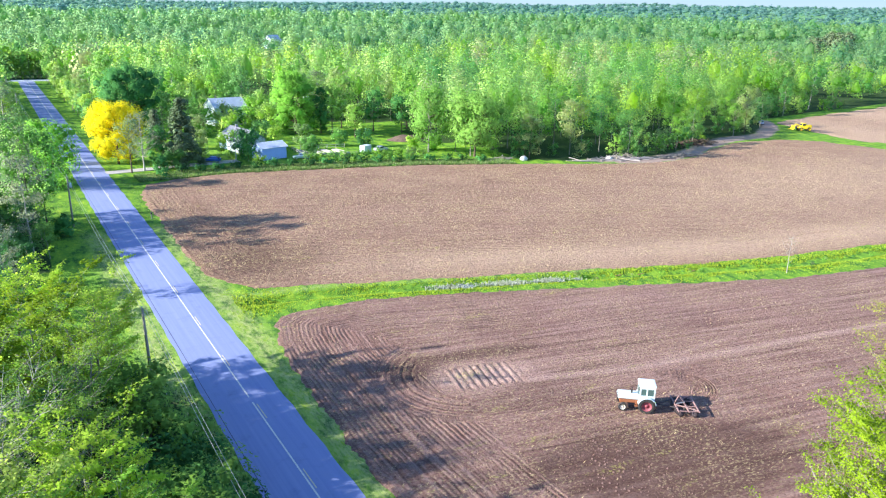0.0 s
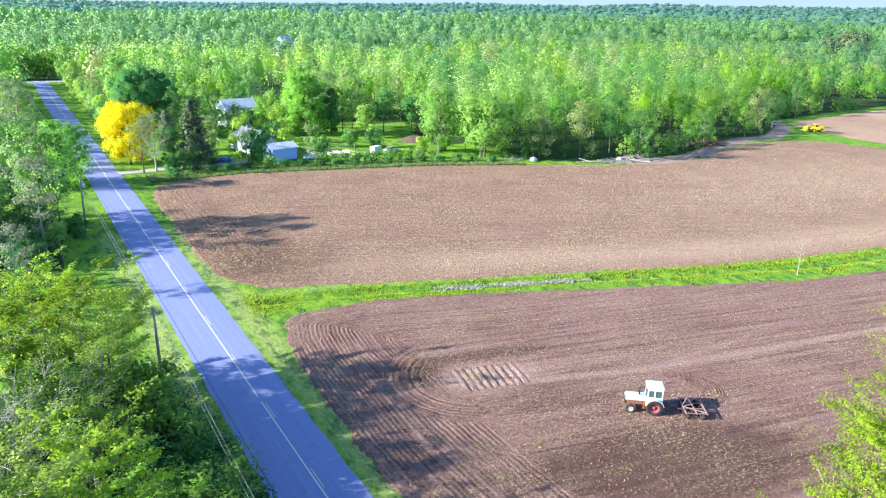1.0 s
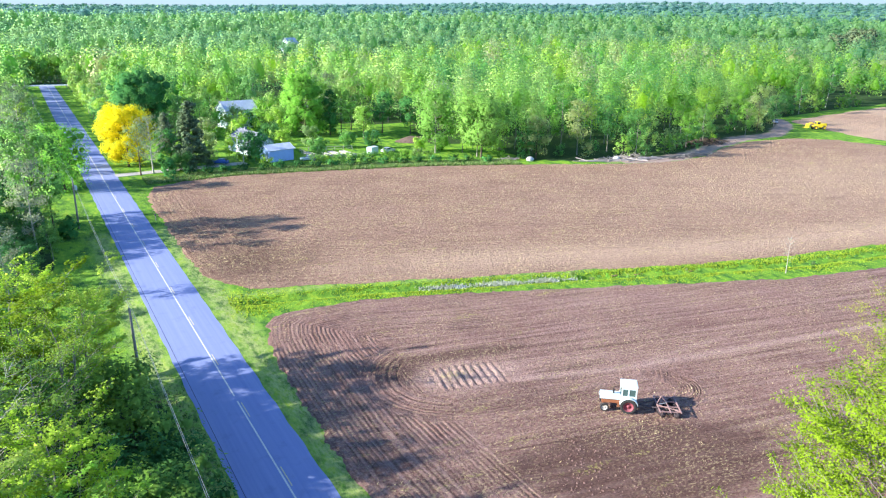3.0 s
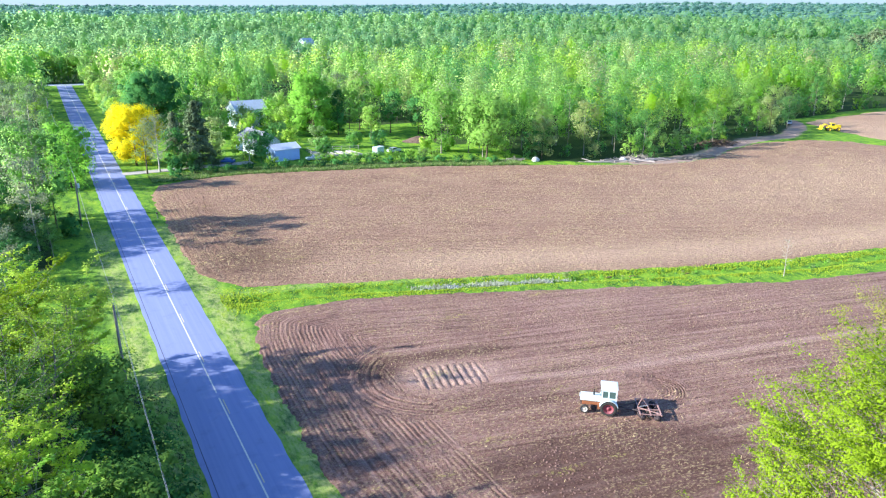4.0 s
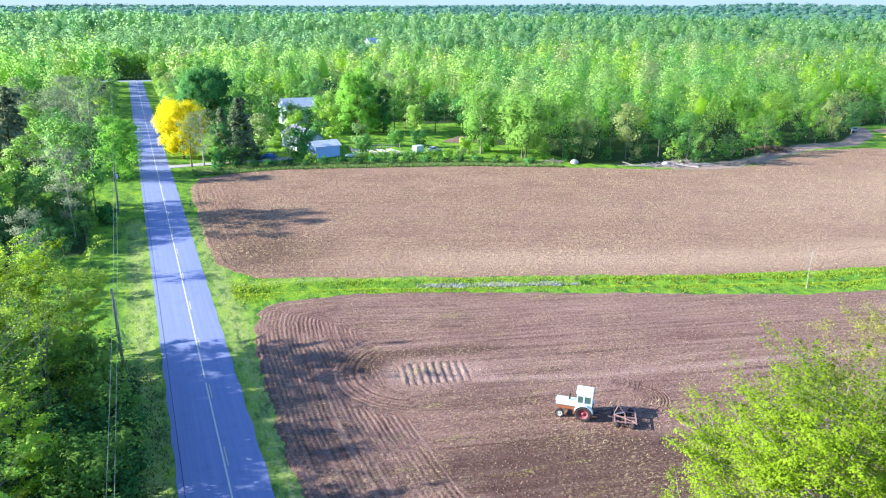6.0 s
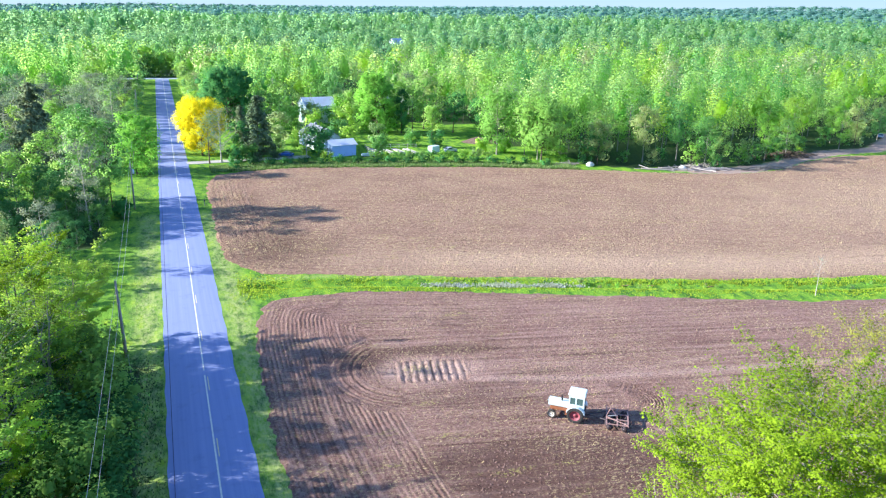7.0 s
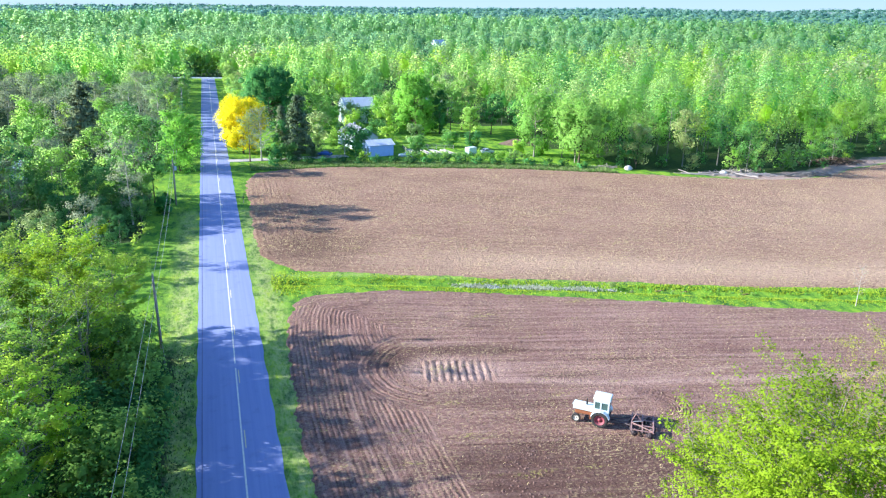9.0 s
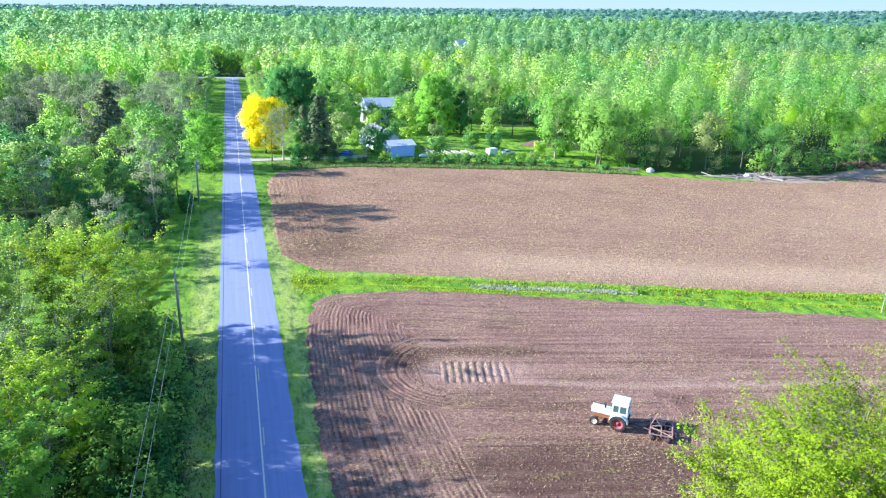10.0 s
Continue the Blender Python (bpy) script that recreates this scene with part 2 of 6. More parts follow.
def make_plain(name, a, b, scale=2.0, rough=0.9, relief=0.03):
    k = Mat(name, rough, spec=0.15)
    p = k.pos()
    n = k.noise(p, scale, 6, 0.65)
    return k.done(k.mix(k.ramp(n, (0.35, 0), (0.65, 1)), a, b), k.bump(k.noise(p, scale * 5, 4), relief))


ground_mat = make_ground_material()
soil_near = make_soil_material("tilled_soil", (0.212, 0.115, 0.094), (0.278, 0.160, 0.133), (0.450, 0.306, 0.258), (0.52, 0.42, 0.22), 0.52, 0.9)
soil_far = make_soil_material("stubble_soil", (0.255, 0.146, 0.106), (0.332, 0.200, 0.144), (0.505, 0.353, 0.248), (0.59, 0.47, 0.23), 0.9, 1.0, 0.55, 0.5)
asphalt = make_asphalt()
line_paint = make_plain("road_paint", (0.55, 0.53, 0.46), (0.72, 0.70, 0.60), 6.0, 0.7, 0.005)
line_yellow = make_plain("worn_yellow_paint", (0.60, 0.50, 0.22), (0.68, 0.60, 0.34), 6.0, 0.7, 0.005)
tar = make_plain("tar", (0.05, 0.055, 0.09), (0.09, 0.10, 0.15), 5.0, 0.7, 0.005)
# lighter copy of the asphalt: sunlight on the crossing put into its colour
sunlit_road = make_plain("sunlit_pale_asphalt", (0.52, 0.53, 0.58), (0.64, 0.65, 0.70), 4.0)
gravel = make_plain("gravel", (0.34, 0.32, 0.30), (0.50, 0.47, 0.44), 5.0)
water_mat = Mat("ditch_water", 0.25, spec=0.5).done((0.20, 0.23, 0.20))
grass_blade = foliage("grass_blades", ((0.0, (0.12, 0.26, 0.05)), (0.4, (0.38, 0.42, 0.19)), (0.7, (0.18, 0.33, 0.06)), (1.0, (0.07, 0.19, 0.04))), 0.3)
# blades coloured darker to paint the tree shade on the west verge
shade_blade = foliage("shade_darkened_grass", ((0.0, (0.025, 0.075, 0.02)), (0.5, (0.06, 0.11, 0.035)), (0.8, (0.16, 0.18, 0.10)), (1.0, (0.02, 0.06, 0.02))), 0.2)
reed_blade = foliage("ditch_grass", ((0.0, (0.36, 0.50, 0.04)), (0.35, (0.52, 0.56, 0.07)), (0.7, (0.22, 0.42, 0.04)), (1.0, (0.46, 0.53, 0.06))), 0.5)
dry_blade = foliage("dry_reeds", ((0.0, (0.40, 0.42, 0.30)), (0.5, (0.56, 0.57, 0.48)), (1.0, (0.28, 0.34, 0.20))), 0.3)


# ---- mesh helpers ----
def mesh_of(name, verts, faces, mats, attrs=None, smooth=False, index=None, normals=None):
    """A mesh from arrays: verts (n, 3), faces a list of arrays (m, 3 or 4); normals: soft shading normals, one a vertex."""
    me = bpy.data.meshes.new(name)
    verts = np.asarray(verts, dtype=np.float32)
    faces = [np.asarray(f, dtype=np.int32) for f in (faces if isinstance(faces, list) else [faces]) if len(f)]
    loops = np.concatenate([f.ravel() for f in faces])
    sizes = np.concatenate([np.full(len(f), f.shape[1], dtype=np.int32) for f in faces])
    me.vertices.add(len(verts))
    me.vertices.foreach_set("co", verts.ravel())
    me.loops.add(len(loops))
    me.loops.foreach_set("vertex_index", loops)
    me.polygons.add(len(sizes))
    me.polygons.foreach_set("loop_start", np.concatenate([[0], np.cumsum(sizes)[:-1]]).astype(np.int32))
    me.polygons.foreach_set("use_smooth", np.full(len(sizes), bool(smooth)))
    if index is not None:
        me.polygons.foreach_set("material_index", np.asarray(index, dtype=np.int32))
    for m in (mats if isinstance(mats, (list, tuple)) else [mats]):
        me.materials.append(m)
    for key, values in (attrs or {}).items():
        a = me.attributes.new(key, "FLOAT", "POINT")
        a.data.foreach_set("value", np.asarray(values, dtype=np.float32))
    me.update(calc_edges=True)
    if normals is not None:
        me.normals_split_custom_set_from_vertices(np.asarray(normals, dtype=np.float32))
    return me


def part(name, bm, mat, parent=None, label="", smooth=False):
    """Links a bmesh as one mesh object under a thing or a part."""
    me = bpy.data.meshes.new(name)
    if smooth:
        for f in bm.faces:
            f.smooth = True
    bm.to_mesh(me)
    bm.free()
    me.materials.append(mat)
    ob = new(name, me)
    if parent:
        ob.parent = parent
    return tagged(ob, label)


def child(name, me, parent, label=""):
    ob = new(name, me)
    ob.parent = parent
    return tagged(ob, label)


def thing(name, label, category, m=None, group="", kind=""):
    ob = new(name)
    ob.empty_display_size = 0.3
    if m is not None:
        ob.matrix_basis = m
    return tagged(ob, label, category, group, kind)


def add_box(bm, x, y, z, m=None, bevel=0.0, taper=1.0):
    """A box over the ranges x, y, z, bevelled; taper scales its top."""
    cx, cy = (x[0] + x[1]) / 2, (y[0] + y[1]) / 2
    vs = []
    for zz, s in ((z[0], 1.0), (z[1], taper)):
        for a, b in ((x[0], y[0]), (x[1], y[0]), (x[1], y[1]), (x[0], y[1])):
            vs.append(bm.verts.new((cx + (a - cx) * s, cy + (b - cy) * s, zz)))
    fs = [bm.faces.new([vs[i] for i in q]) for q in ((3, 2, 1, 0), (4, 5, 6, 7), (0, 1, 5, 4), (1, 2, 6, 5), (2, 3, 7, 6), (3, 0, 4, 7))]
    if bevel:
        edges = list({e for f in fs for e in f.edges})
        out = bmesh.ops.bevel(bm, geom=edges, offset=bevel, segments=2, affect="EDGES", profile=0.6)
        vs = list({v for f in out["faces"] for v in f.verts} | {v for v in vs if v.is_valid})
    if m is not None:
        bmesh.ops.transform(bm, matrix=m, verts=vs)
    return bm


def box(x, y, z, m=None, bevel=0.0, taper=1.0):
    return add_box(bmesh.new(), x, y, z, m, bevel, taper)


def add_rod(bm, a, b, r, r2=None, sides=8):
    """A rod from a to b, with closed ends."""
    a, b = Vector(a), Vector(b)
    q = (b - a).to_track_quat("Z", "Y").to_matrix()
    rings = []
    for c, rr in ((a, r), (b, r if r2 is None else r2)):
        rings.append([bm.verts.new(c + q @ Vector((rr * math.cos(t), rr * math.sin(t), 0))) for t in (2 * math.pi * i / sides for i in range(sides))])
    for i in range(sides):
        j = (i + 1) % sides
        bm.faces.new((rings[0][i], rings[0][j], rings[1][j], rings[1][i]))
    bm.faces.new(rings[0][::-1])
    bm.faces.new(rings[1])
    return bm


def rod(a, b, r, r2=None, sides=8):
    return add_rod(bmesh.new(), a, b, r, r2, sides)


def lathe(profile, sides=24, axis="Z"):
    """Turns a profile of (radius, height) round an axis."""
    bm = bmesh.new()
    rings = []
    for r, h in profile:
        ring = []
        for i in range(sides):
            t = 2 * math.pi * i / sides
            u, v = r * math.cos(t), r * math.sin(t)
            ring.append(bm.verts.new((u, v, h) if axis == "Z" else (u, h, v) if axis == "Y" else (h, u, v)))
        rings.append(ring)
    for a, b in zip(rings, rings[1:]):
        for i in range(sides):
            j = (i + 1) % sides
            bm.faces.new((a[i], a[j], b[j], b[i]))
    bmesh.ops.recalc_face_normals(bm, faces=bm.faces)
    return bm


def tubes(paths, sides=5):
    """Tapered tubes along polylines: a list of (points, radii)."""
    verts, faces, at = [], [], 0
    ang = np.linspace(0, 2 * np.pi, sides, endpoint=False)
    for pts, rad in paths:
        pts = np.asarray(pts, dtype=float)
        d = np.gradient(pts, axis=0)
        d /= np.linalg.norm(d, axis=1)[:, None] + 1e-9
        up = np.where(np.abs(d[:, 2:3]) < 0.9, [[0, 0, 1.0]], [[1.0, 0, 0]])
        u = np.cross(d, up)
        u /= np.linalg.norm(u, axis=1)[:, None] + 1e-9
        w = np.cross(d, u)
        ring = pts[:, None] + (u[:, None] * np.cos(ang)[None, :, None] + w[:, None] * np.sin(ang)[None, :, None]) * np.asarray(rad)[:, None, None]
        verts.append(ring.reshape(-1, 3))
        n = len(pts)
        i, j = np.meshgrid(np.arange(n - 1), np.arange(sides), indexing="ij")
        k = (j + 1) % sides
        faces.append(at + np.stack([i * sides + j, i * sides + k, (i + 1) * sides + k, (i + 1) * sides + j], -1).reshape(-1, 4))
        at += n * sides
    return np.concatenate(verts), np.concatenate(faces)


def unit(v):
    return v / (np.linalg.norm(v, axis=1)[:, None] + 1e-9)


def leaf_blades(rng, c, size, out, droop=0.0, loose=0.45, slim=1.0, up=0.45):
    """Leaf blades at the points c: pointed triangles that face the ways out, more or less. Returns verts, triangles and soft normals."""
    n = len(c)
    soft = unit(unit(out) + np.array([0, 0, up]))
    nor = unit(soft + rng.normal(0, loose, (n, 3)))
    a = rng.normal(0, 1, (n, 3)) + np.array([0, 0, -droop])
    a = unit(a - nor * (a * nor).sum(1)[:, None])
    b = np.cross(nor, a)
    s = (size * rng.uniform(0.6, 1.35, n))[:, None]
    v = np.stack([c + a * s * 0.62, c - a * s * 0.38 + b * s * 0.46 * slim, c - a * s * 0.38 - b * s * 0.46 * slim], 1)
    return v.reshape(-1, 3), np.arange(3 * n).reshape(n, 3), np.repeat(unit(soft + 0.12 * nor), 3, axis=0)


def envelope(shape, h):
    """Half width of a crown, 0 to 1, at the height h, 0 to 1, within it."""
    if shape == "column":
        return min(1.0, 0.72 + 0.5 * h) * (1 - max(0, h - 0.55) / 0.45) ** 0.6 if h < 1 else 0.05
    if shape == "dome":
        return max(0.1, 1 - h ** 1.7) ** 0.62
    if shape == "cone":
        return max(0.03, 1 - h) ** 1.05
    if shape == "vase":
        return 0.35 + 0.65 * math.sin(min(1, h * 1.05) * math.pi * 0.62) if h < 0.8 else max(0.1, (1 - h) * 4.2)
    return max(0.12, math.sin(math.pi * (0.13 + 0.80 * h)) ** 0.75)


def grow(seed, H, R, base, r0, limbs, subs, shape="round", rise=0.5, stems=1):
    """The limbs of a tree: tubes, and the points on twigs where leaves sit, each with its outward way."""
    rng = np.random.default_rng(seed)
    paths, tips = [], []
    for s in range(stems):
        lean = rng.normal(0, 0.035, 2) * H + (rng.normal(0, 0.16, 2) * R if stems > 1 else 0)
        zs = np.linspace(0, H * 0.94, 8)
        k = zs / H
        trunk = np.stack([lean[0] * k ** 1.2 + rng.normal(0, 0.010 * H, 8) * k, lean[1] * k ** 1.2 + rng.normal(0, 0.010 * H, 8) * k, zs], 1)
        rad = r0 * (1 - 0.93 * k ** 0.8)
        rad[0] *= 1.35
        paths.append((trunk, rad))
        for i in range(limbs // stems):
            f = (i + rng.uniform(0.1, 0.9)) / (limbs // stems)
            z0 = base + (H * 0.93 - base) * f ** 0.9
            start = np.array([np.interp(z0, zs, trunk[:, j]) for j in range(3)])
            az = i * 2.39996 + rng.uniform(-0.5, 0.5) + s * 1.3
            reach = R * envelope(shape, f) * rng.uniform(0.72, 1.1)
            way = np.array([math.cos(az), math.sin(az), 0])
            climb = reach * (rise * (0.35 + f) + rng.normal(0, 0.12)) if shape != "cone" else -0.12 * reach
            mid = start + way * reach * 0.5 + np.array([0, 0, climb * 0.35]) + rng.normal(0, 0.05 * R, 3)
            end = start + way * reach + np.array([0, 0, climb])
            r1 = max(0.018, np.interp(z0, zs, rad) * 0.5)
            paths.append((np.stack([start, mid, end]), np.array([r1, r1 * 0.6, r1 * 0.2])))
            for q in (0.55, 0.8, 1.0):
                tips.append((start * (1 - q) ** 2 + 2 * mid * q * (1 - q) + end * q * q, way, reach))
            for j in range(subs):
                q = rng.uniform(0.3, 0.95)
                p0 = start * (1 - q) ** 2 + 2 * mid * q * (1 - q) + end * q * q
                turn = az + rng.choice([-1, 1]) * rng.uniform(0.4, 1.3)
                w2 = np.array([math.cos(turn), math.sin(turn), rng.uniform(-0.1, 0.9) if shape != "cone" else -0.15])
                ln = R * rng.uniform(0.22, 0.45) * (1.1 - 0.4 * q)
                p1 = p0 + w2 * ln
                paths.append((np.stack([p0, (p0 + p1) / 2 + rng.normal(0, 0.04 * ln, 3), p1]), np.array([r1 * 0.42, r1 * 0.28, r1 * 0.1])))
                tips.append((p1, w2, ln))
                tips.append(((p0 + p1) / 2, w2, ln))
        tips.append((trunk[-1], np.array([0, 0, 1.0]), R * 0.3))
    return paths, tips


def crown_points(rng, tips, count, spread, H, base, airy=0.0, keep=0.7):
    """Leaf places in flat sprays round the twigs, with gaps between, and the way each leaf faces."""
    P = np.array([t[0] for t in tips])
    rim = np.hypot(P[:, 0], P[:, 1])
    w = 1 - airy * np.clip((P[:, 2] - base) / (H - base), 0, 1) ** 1.5
    w = w * (rng.uniform(0, 1, len(P)) < keep) * rng.uniform(0.3, 1.6, len(P)) * (0.45 + rim / (rim.max() + 1e-6))
    k = rng.choice(len(P), count, p=w / w.sum())
    r = np.clip(rng.normal(0, 1, (count, 3)), -1.8, 1.8) * np.array([1, 1, 0.6]) * spread * rng.uniform(0.55, 1.35, len(P))[k][:, None]
    W, L = np.array([t[1] for t in tips])[k], np.minimum(np.array([t[2] for t in tips]), 1.6)[k]
    c = P[k] + r - W * (L * rng.uniform(-0.1, 0.6, count))[:, None]
    g = unit(c - np.array([0, 0, base + (H - base) * 0.40]))
    return c, 0.75 * g + 0.55 * unit(r) + np.array([0, 0, 0.25]), k


def ico(fine):
    bm = bmesh.new()
    bmesh.ops.create_icosphere(bm, subdivisions=fine, radius=1.0)
    v = np.array([tuple(q.co) for q in bm.verts])
    f = np.array([[q.index for q in w.verts] for w in bm.faces])
    bm.free()
    return v, f


ICO = {1: ico(1), 2: ico(2)}


def lobes(rng, c, r, fine=2, rough=0.16, tall=1.0):
    """Uneven leafy masses of the radii r round the points c: verts, triangles, outward ways."""
    v, f = ICO[fine]
    n = len(c)
    k = (1 + rng.normal(0, rough, (n, len(v), 1))) * np.asarray(r)[:, None, None]
    V = c[:, None] + v[None] * k * np.array([1, 1, tall])
    F = f[None] + (np.arange(n) * len(v))[:, None, None]
    return V.reshape(-1, 3), F.reshape(-1, 3), np.tile(v, (n, 1))


def on_lobes(rng, c, r, count, mid, tall=1.0):
    """Leaf places on and about the masses, and the way each leaf faces."""
    k = rng.choice(len(c), count, p=r ** 2 / (r ** 2).sum())
    d = rng.normal(0, 1, (count, 3))
    d = unit(d)
    g = unit(c[k] - mid)
    d = unit(d + 0.55 * g + np.array([0, 0, 0.15]))
    p = c[k] + d * (r[k] * rng.uniform(0.72, 1.20, count))[:, None] * np.array([1, 1, tall])
    return p, d * 0.55 + g * 0.7, k


def tree(seed, H, R, base, r0, leaves, size, leaf_mat, bark_mat, label, category="tree", limbs=14, subs=4, shape="round",
         spread=None, rise=0.5, stems=1, sides=5, droop=0.0, name="tree", group="", mass=0.0, fine=2, airy=0.0, keep=0.7, slim=1.0, solid=0.36, up=0.15):
    """A tree: an Empty at its base, a trunk with its limbs, and a crown of single leaves."""
    rng = np.random.default_rng(seed + 999)
    paths, tips = grow(seed, H, R, base, r0, limbs, subs, shape, rise, stems)
    ob = thing(name, label, category, None, group)
    v, f = tubes(paths, sides)
    child("trunk", mesh_of("trunk", v, f, bark_mat, smooth=True), ob)
    if leaves and mass:
        # masses at the ends of the limbs, with leaves upon them
        step = 3 + 2 * subs
        M = [(0.80 * t[0] + 0.20 * np.array([0, 0, t[0][2]]), t[2]) for t in tips[1::step]] + [(t[0] * np.array([0.95, 0.95, 1]), t[2] * 1.1) for t in tips[2::step]]
        M += [(t[0] * np.array([0.96, 0.96, 1]), R * 0.5) for t in tips[3::step]] + [(tips[-1][0], R * 0.6)]
        c0 = np.array([q[0] for q in M])
        r0s = R * mass * rng.uniform(0.65, 1.2, len(M)) * np.clip(np.array([q[1] for q in M]) / R + 0.35, 0.6, 1.1)
        c0[:, 2] = np.maximum(c0[:, 2], r0s * 0.8)
        mid = np.array([0, 0, base + (H - base) * 0.4])
        lv, lf, ln = lobes(rng, c0, r0s * max(solid, 0.05), fine)
        ln = unit(0.6 * ln + 0.7 * unit(lv - mid))
        cc, o, k = on_lobes(rng, c0, r0s, leaves, mid)
        if droop:
            cc[:, 2] -= np.abs(rng.normal(0, 1, leaves)) * droop * np.clip(np.hypot(cc[:, 0], cc[:, 1]) / R, 0, 1.3)
        cc[:, 2] = np.maximum(cc[:, 2], 0.15)
        v, f, n = leaf_blades(rng, cc, size, o, droop, 0.35, slim)
        shade = rng.uniform(0.25, 0.75, len(M))
        # inner masses get darker tints, which paint the shade inside the crown
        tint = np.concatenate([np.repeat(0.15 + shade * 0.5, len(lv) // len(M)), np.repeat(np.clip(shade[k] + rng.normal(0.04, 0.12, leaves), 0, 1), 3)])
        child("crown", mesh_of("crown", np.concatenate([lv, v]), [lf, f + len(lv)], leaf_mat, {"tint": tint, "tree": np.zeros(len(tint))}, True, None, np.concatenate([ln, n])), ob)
    elif leaves:
        c, o, k = crown_points(rng, tips, leaves, spread or R * 0.17, H, base, airy, keep)
        if droop:
            c[:, 2] -= np.abs(rng.normal(0, 1, leaves)) * droop * np.clip(np.hypot(c[:, 0], c[:, 1]) / R, 0, 1.3)
        c[:, 2] = np.maximum(c[:, 2], 0.25)
        v, f, n = leaf_blades(rng, c, size, o, droop, 0.5, slim, up)
        clump = rng.uniform(0, 1, len(tips))
        tint = np.repeat(np.clip(rng.uniform(0, 1, leaves) * 0.35 + clump[k] * 0.65, 0, 1), 3)
        child("crown", mesh_of("crown", v, f, leaf_mat, {"tint": tint, "tree": np.zeros(len(tint))}, True, None, n), ob)
    return ob


def stand(x, y, z=0.0, turn=0.0, s=1.0, sz=None):
    return Matrix.LocRotScale((x, y, z), Euler((0, 0, turn)), (s, s, sz or s))


# ---- the plan ----
def land(x, y):
    """Height of the land: level round the fields, rising gently far off."""
    x, y = np.asarray(x, float), np.asarray(y, float)
    d = np.hypot(x, y) + 1e-6
    g = (0.0131 * y + 0.0297 * x) * np.clip(d - 475, 0, None) / d
    hill = 16 * np.exp(-((x - 2950) ** 2 + (y - 2750) ** 2) / 260 ** 2)
    roll = 5 * np.sin(x / 410 + 1.3) * np.sin(y / 530) * np.clip((d - 600) / 900, 0, 1)
    return np.clip(g, -60, None) + hill + roll


NEAR_FIELD = [(5.6, -90), (5.2, 20), (5.0, 49), (5.9, 67), (6.8, 73), (8.2, 77.6), (11.5, 80), (17, 80), (23, 79), (41, 73), (66, 63), (85, 55.5), (106, 51.5), (150, 40), (260, 5), (260, -90)]
FAR_FIELD = [(11, 89.5), (7.2, 94), (5.2, 99), (5.0, 108), (5.4, 138), (5.8, 154), (9, 162.5), (16, 165.5), (28, 166.5), (44, 163.5), (73, 157), (100, 146.5), (127, 134.5),
             (141, 131), (155, 132.5), (172, 140), (191, 145), (212, 142), (222, 134), (228, 112), (275, 72), (275, 12), (150, 49), (115, 58.5), (92, 63), (72, 68.5), (53, 75), (35, 81), (21, 86)]
LAST_FIELD = [(236, 128), (240, 146), (252, 172), (293, 178), (364, 186), (440, 196), (440, 40), (290, 72), (262, 98)]
WOODS_EDGE = [(92, 156), (101, 150.5), (115, 144), (128, 139), (142, 136), (156, 138), (172, 145), (192, 151), (214, 152), (238, 165), (252, 177), (293, 183), (364, 191), (445, 202), (700, 230)]


def inside(poly, x, y):
    """Signed distance to a polygon's edge, positive inside."""
    x, y = np.asarray(x, float), np.asarray(y, float)
    best = np.full(x.shape, 1e9)
    odd = np.zeros(x.shape, bool)
    for (ax, ay), (bx, by) in zip(poly, poly[1:] + poly[:1]):
        ex, ey = bx - ax, by - ay
        t = np.clip(((x - ax) * ex + (y - ay) * ey) / (ex * ex + ey * ey), 0, 1)
        best = np.minimum(best, np.hypot(x - ax - t * ex, y - ay - t * ey))
        cross = (ay > y) != (by > y)
        odd ^= cross & (x < (bx - ax) * (y - ay) / ((by - ay) if by != ay else 1e-9) + ax)
    return np.where(odd, best, -best)


def along(line, x):
    return np.interp(x, [p[0] for p in line], [p[1] for p in line])


def woods_at(x, y):
    """True where the woods stand."""
    x, y = np.asarray(x, float), np.asarray(y, float)
    east = (x > 92) & (y > along(WOODS_EDGE, x) + 1.0)
    back = (x > 13) & (x <= 92) & (y > np.interp(x, [13, 40, 62, 92], [232, 262, 250, 236]))
    glade = (x > 60) & (x < 112) & (y < 232) & (y > 168) & (x < 82 + (y - 168) * 0.45)
    lawn = (x < 112) & (x > 70) & (y > 262) & (y < 322)
    west = (x < -13) & (y > np.interp(x, [-60, -30, -13], [97, 100, 112])) & ~((x > -70) & (y > 146) & (y < 172))
    near_west = (x < -10.5) & (y > -40) & (y < 74)
    end = (y > 441)
    gap = (x > np.interp(y, [100, 170, 184, 215, 440], [-13, -13, -9, -6.8, -6])) & (x < np.interp(y, [100, 215, 242, 440], [13, 12, 7, 6])) & (y < 441)
    cross_gap = (np.abs(y - 433.5) < 6.5)
    return ((east & ~glade) | (back & ~lawn) | west | near_west | end) & ~gap & ~cross_gap & (inside(LAST_FIELD, x, y) < -2)


# ---- ground ----
def steps(*spans):
    """Coordinates in spans of (from, to, step)."""
    out = np.concatenate([np.arange(a, b, s) for a, b, s in spans] + [[spans[-1][1]]])
    return out


def grid_faces(nx, ny):
    i, j = np.meshgrid(np.arange(nx - 1), np.arange(ny - 1), indexing="ij")
    return np.stack([i * ny + j, (i + 1) * ny + j, (i + 1) * ny + j + 1, i * ny + j + 1], -1).reshape(-1, 4)


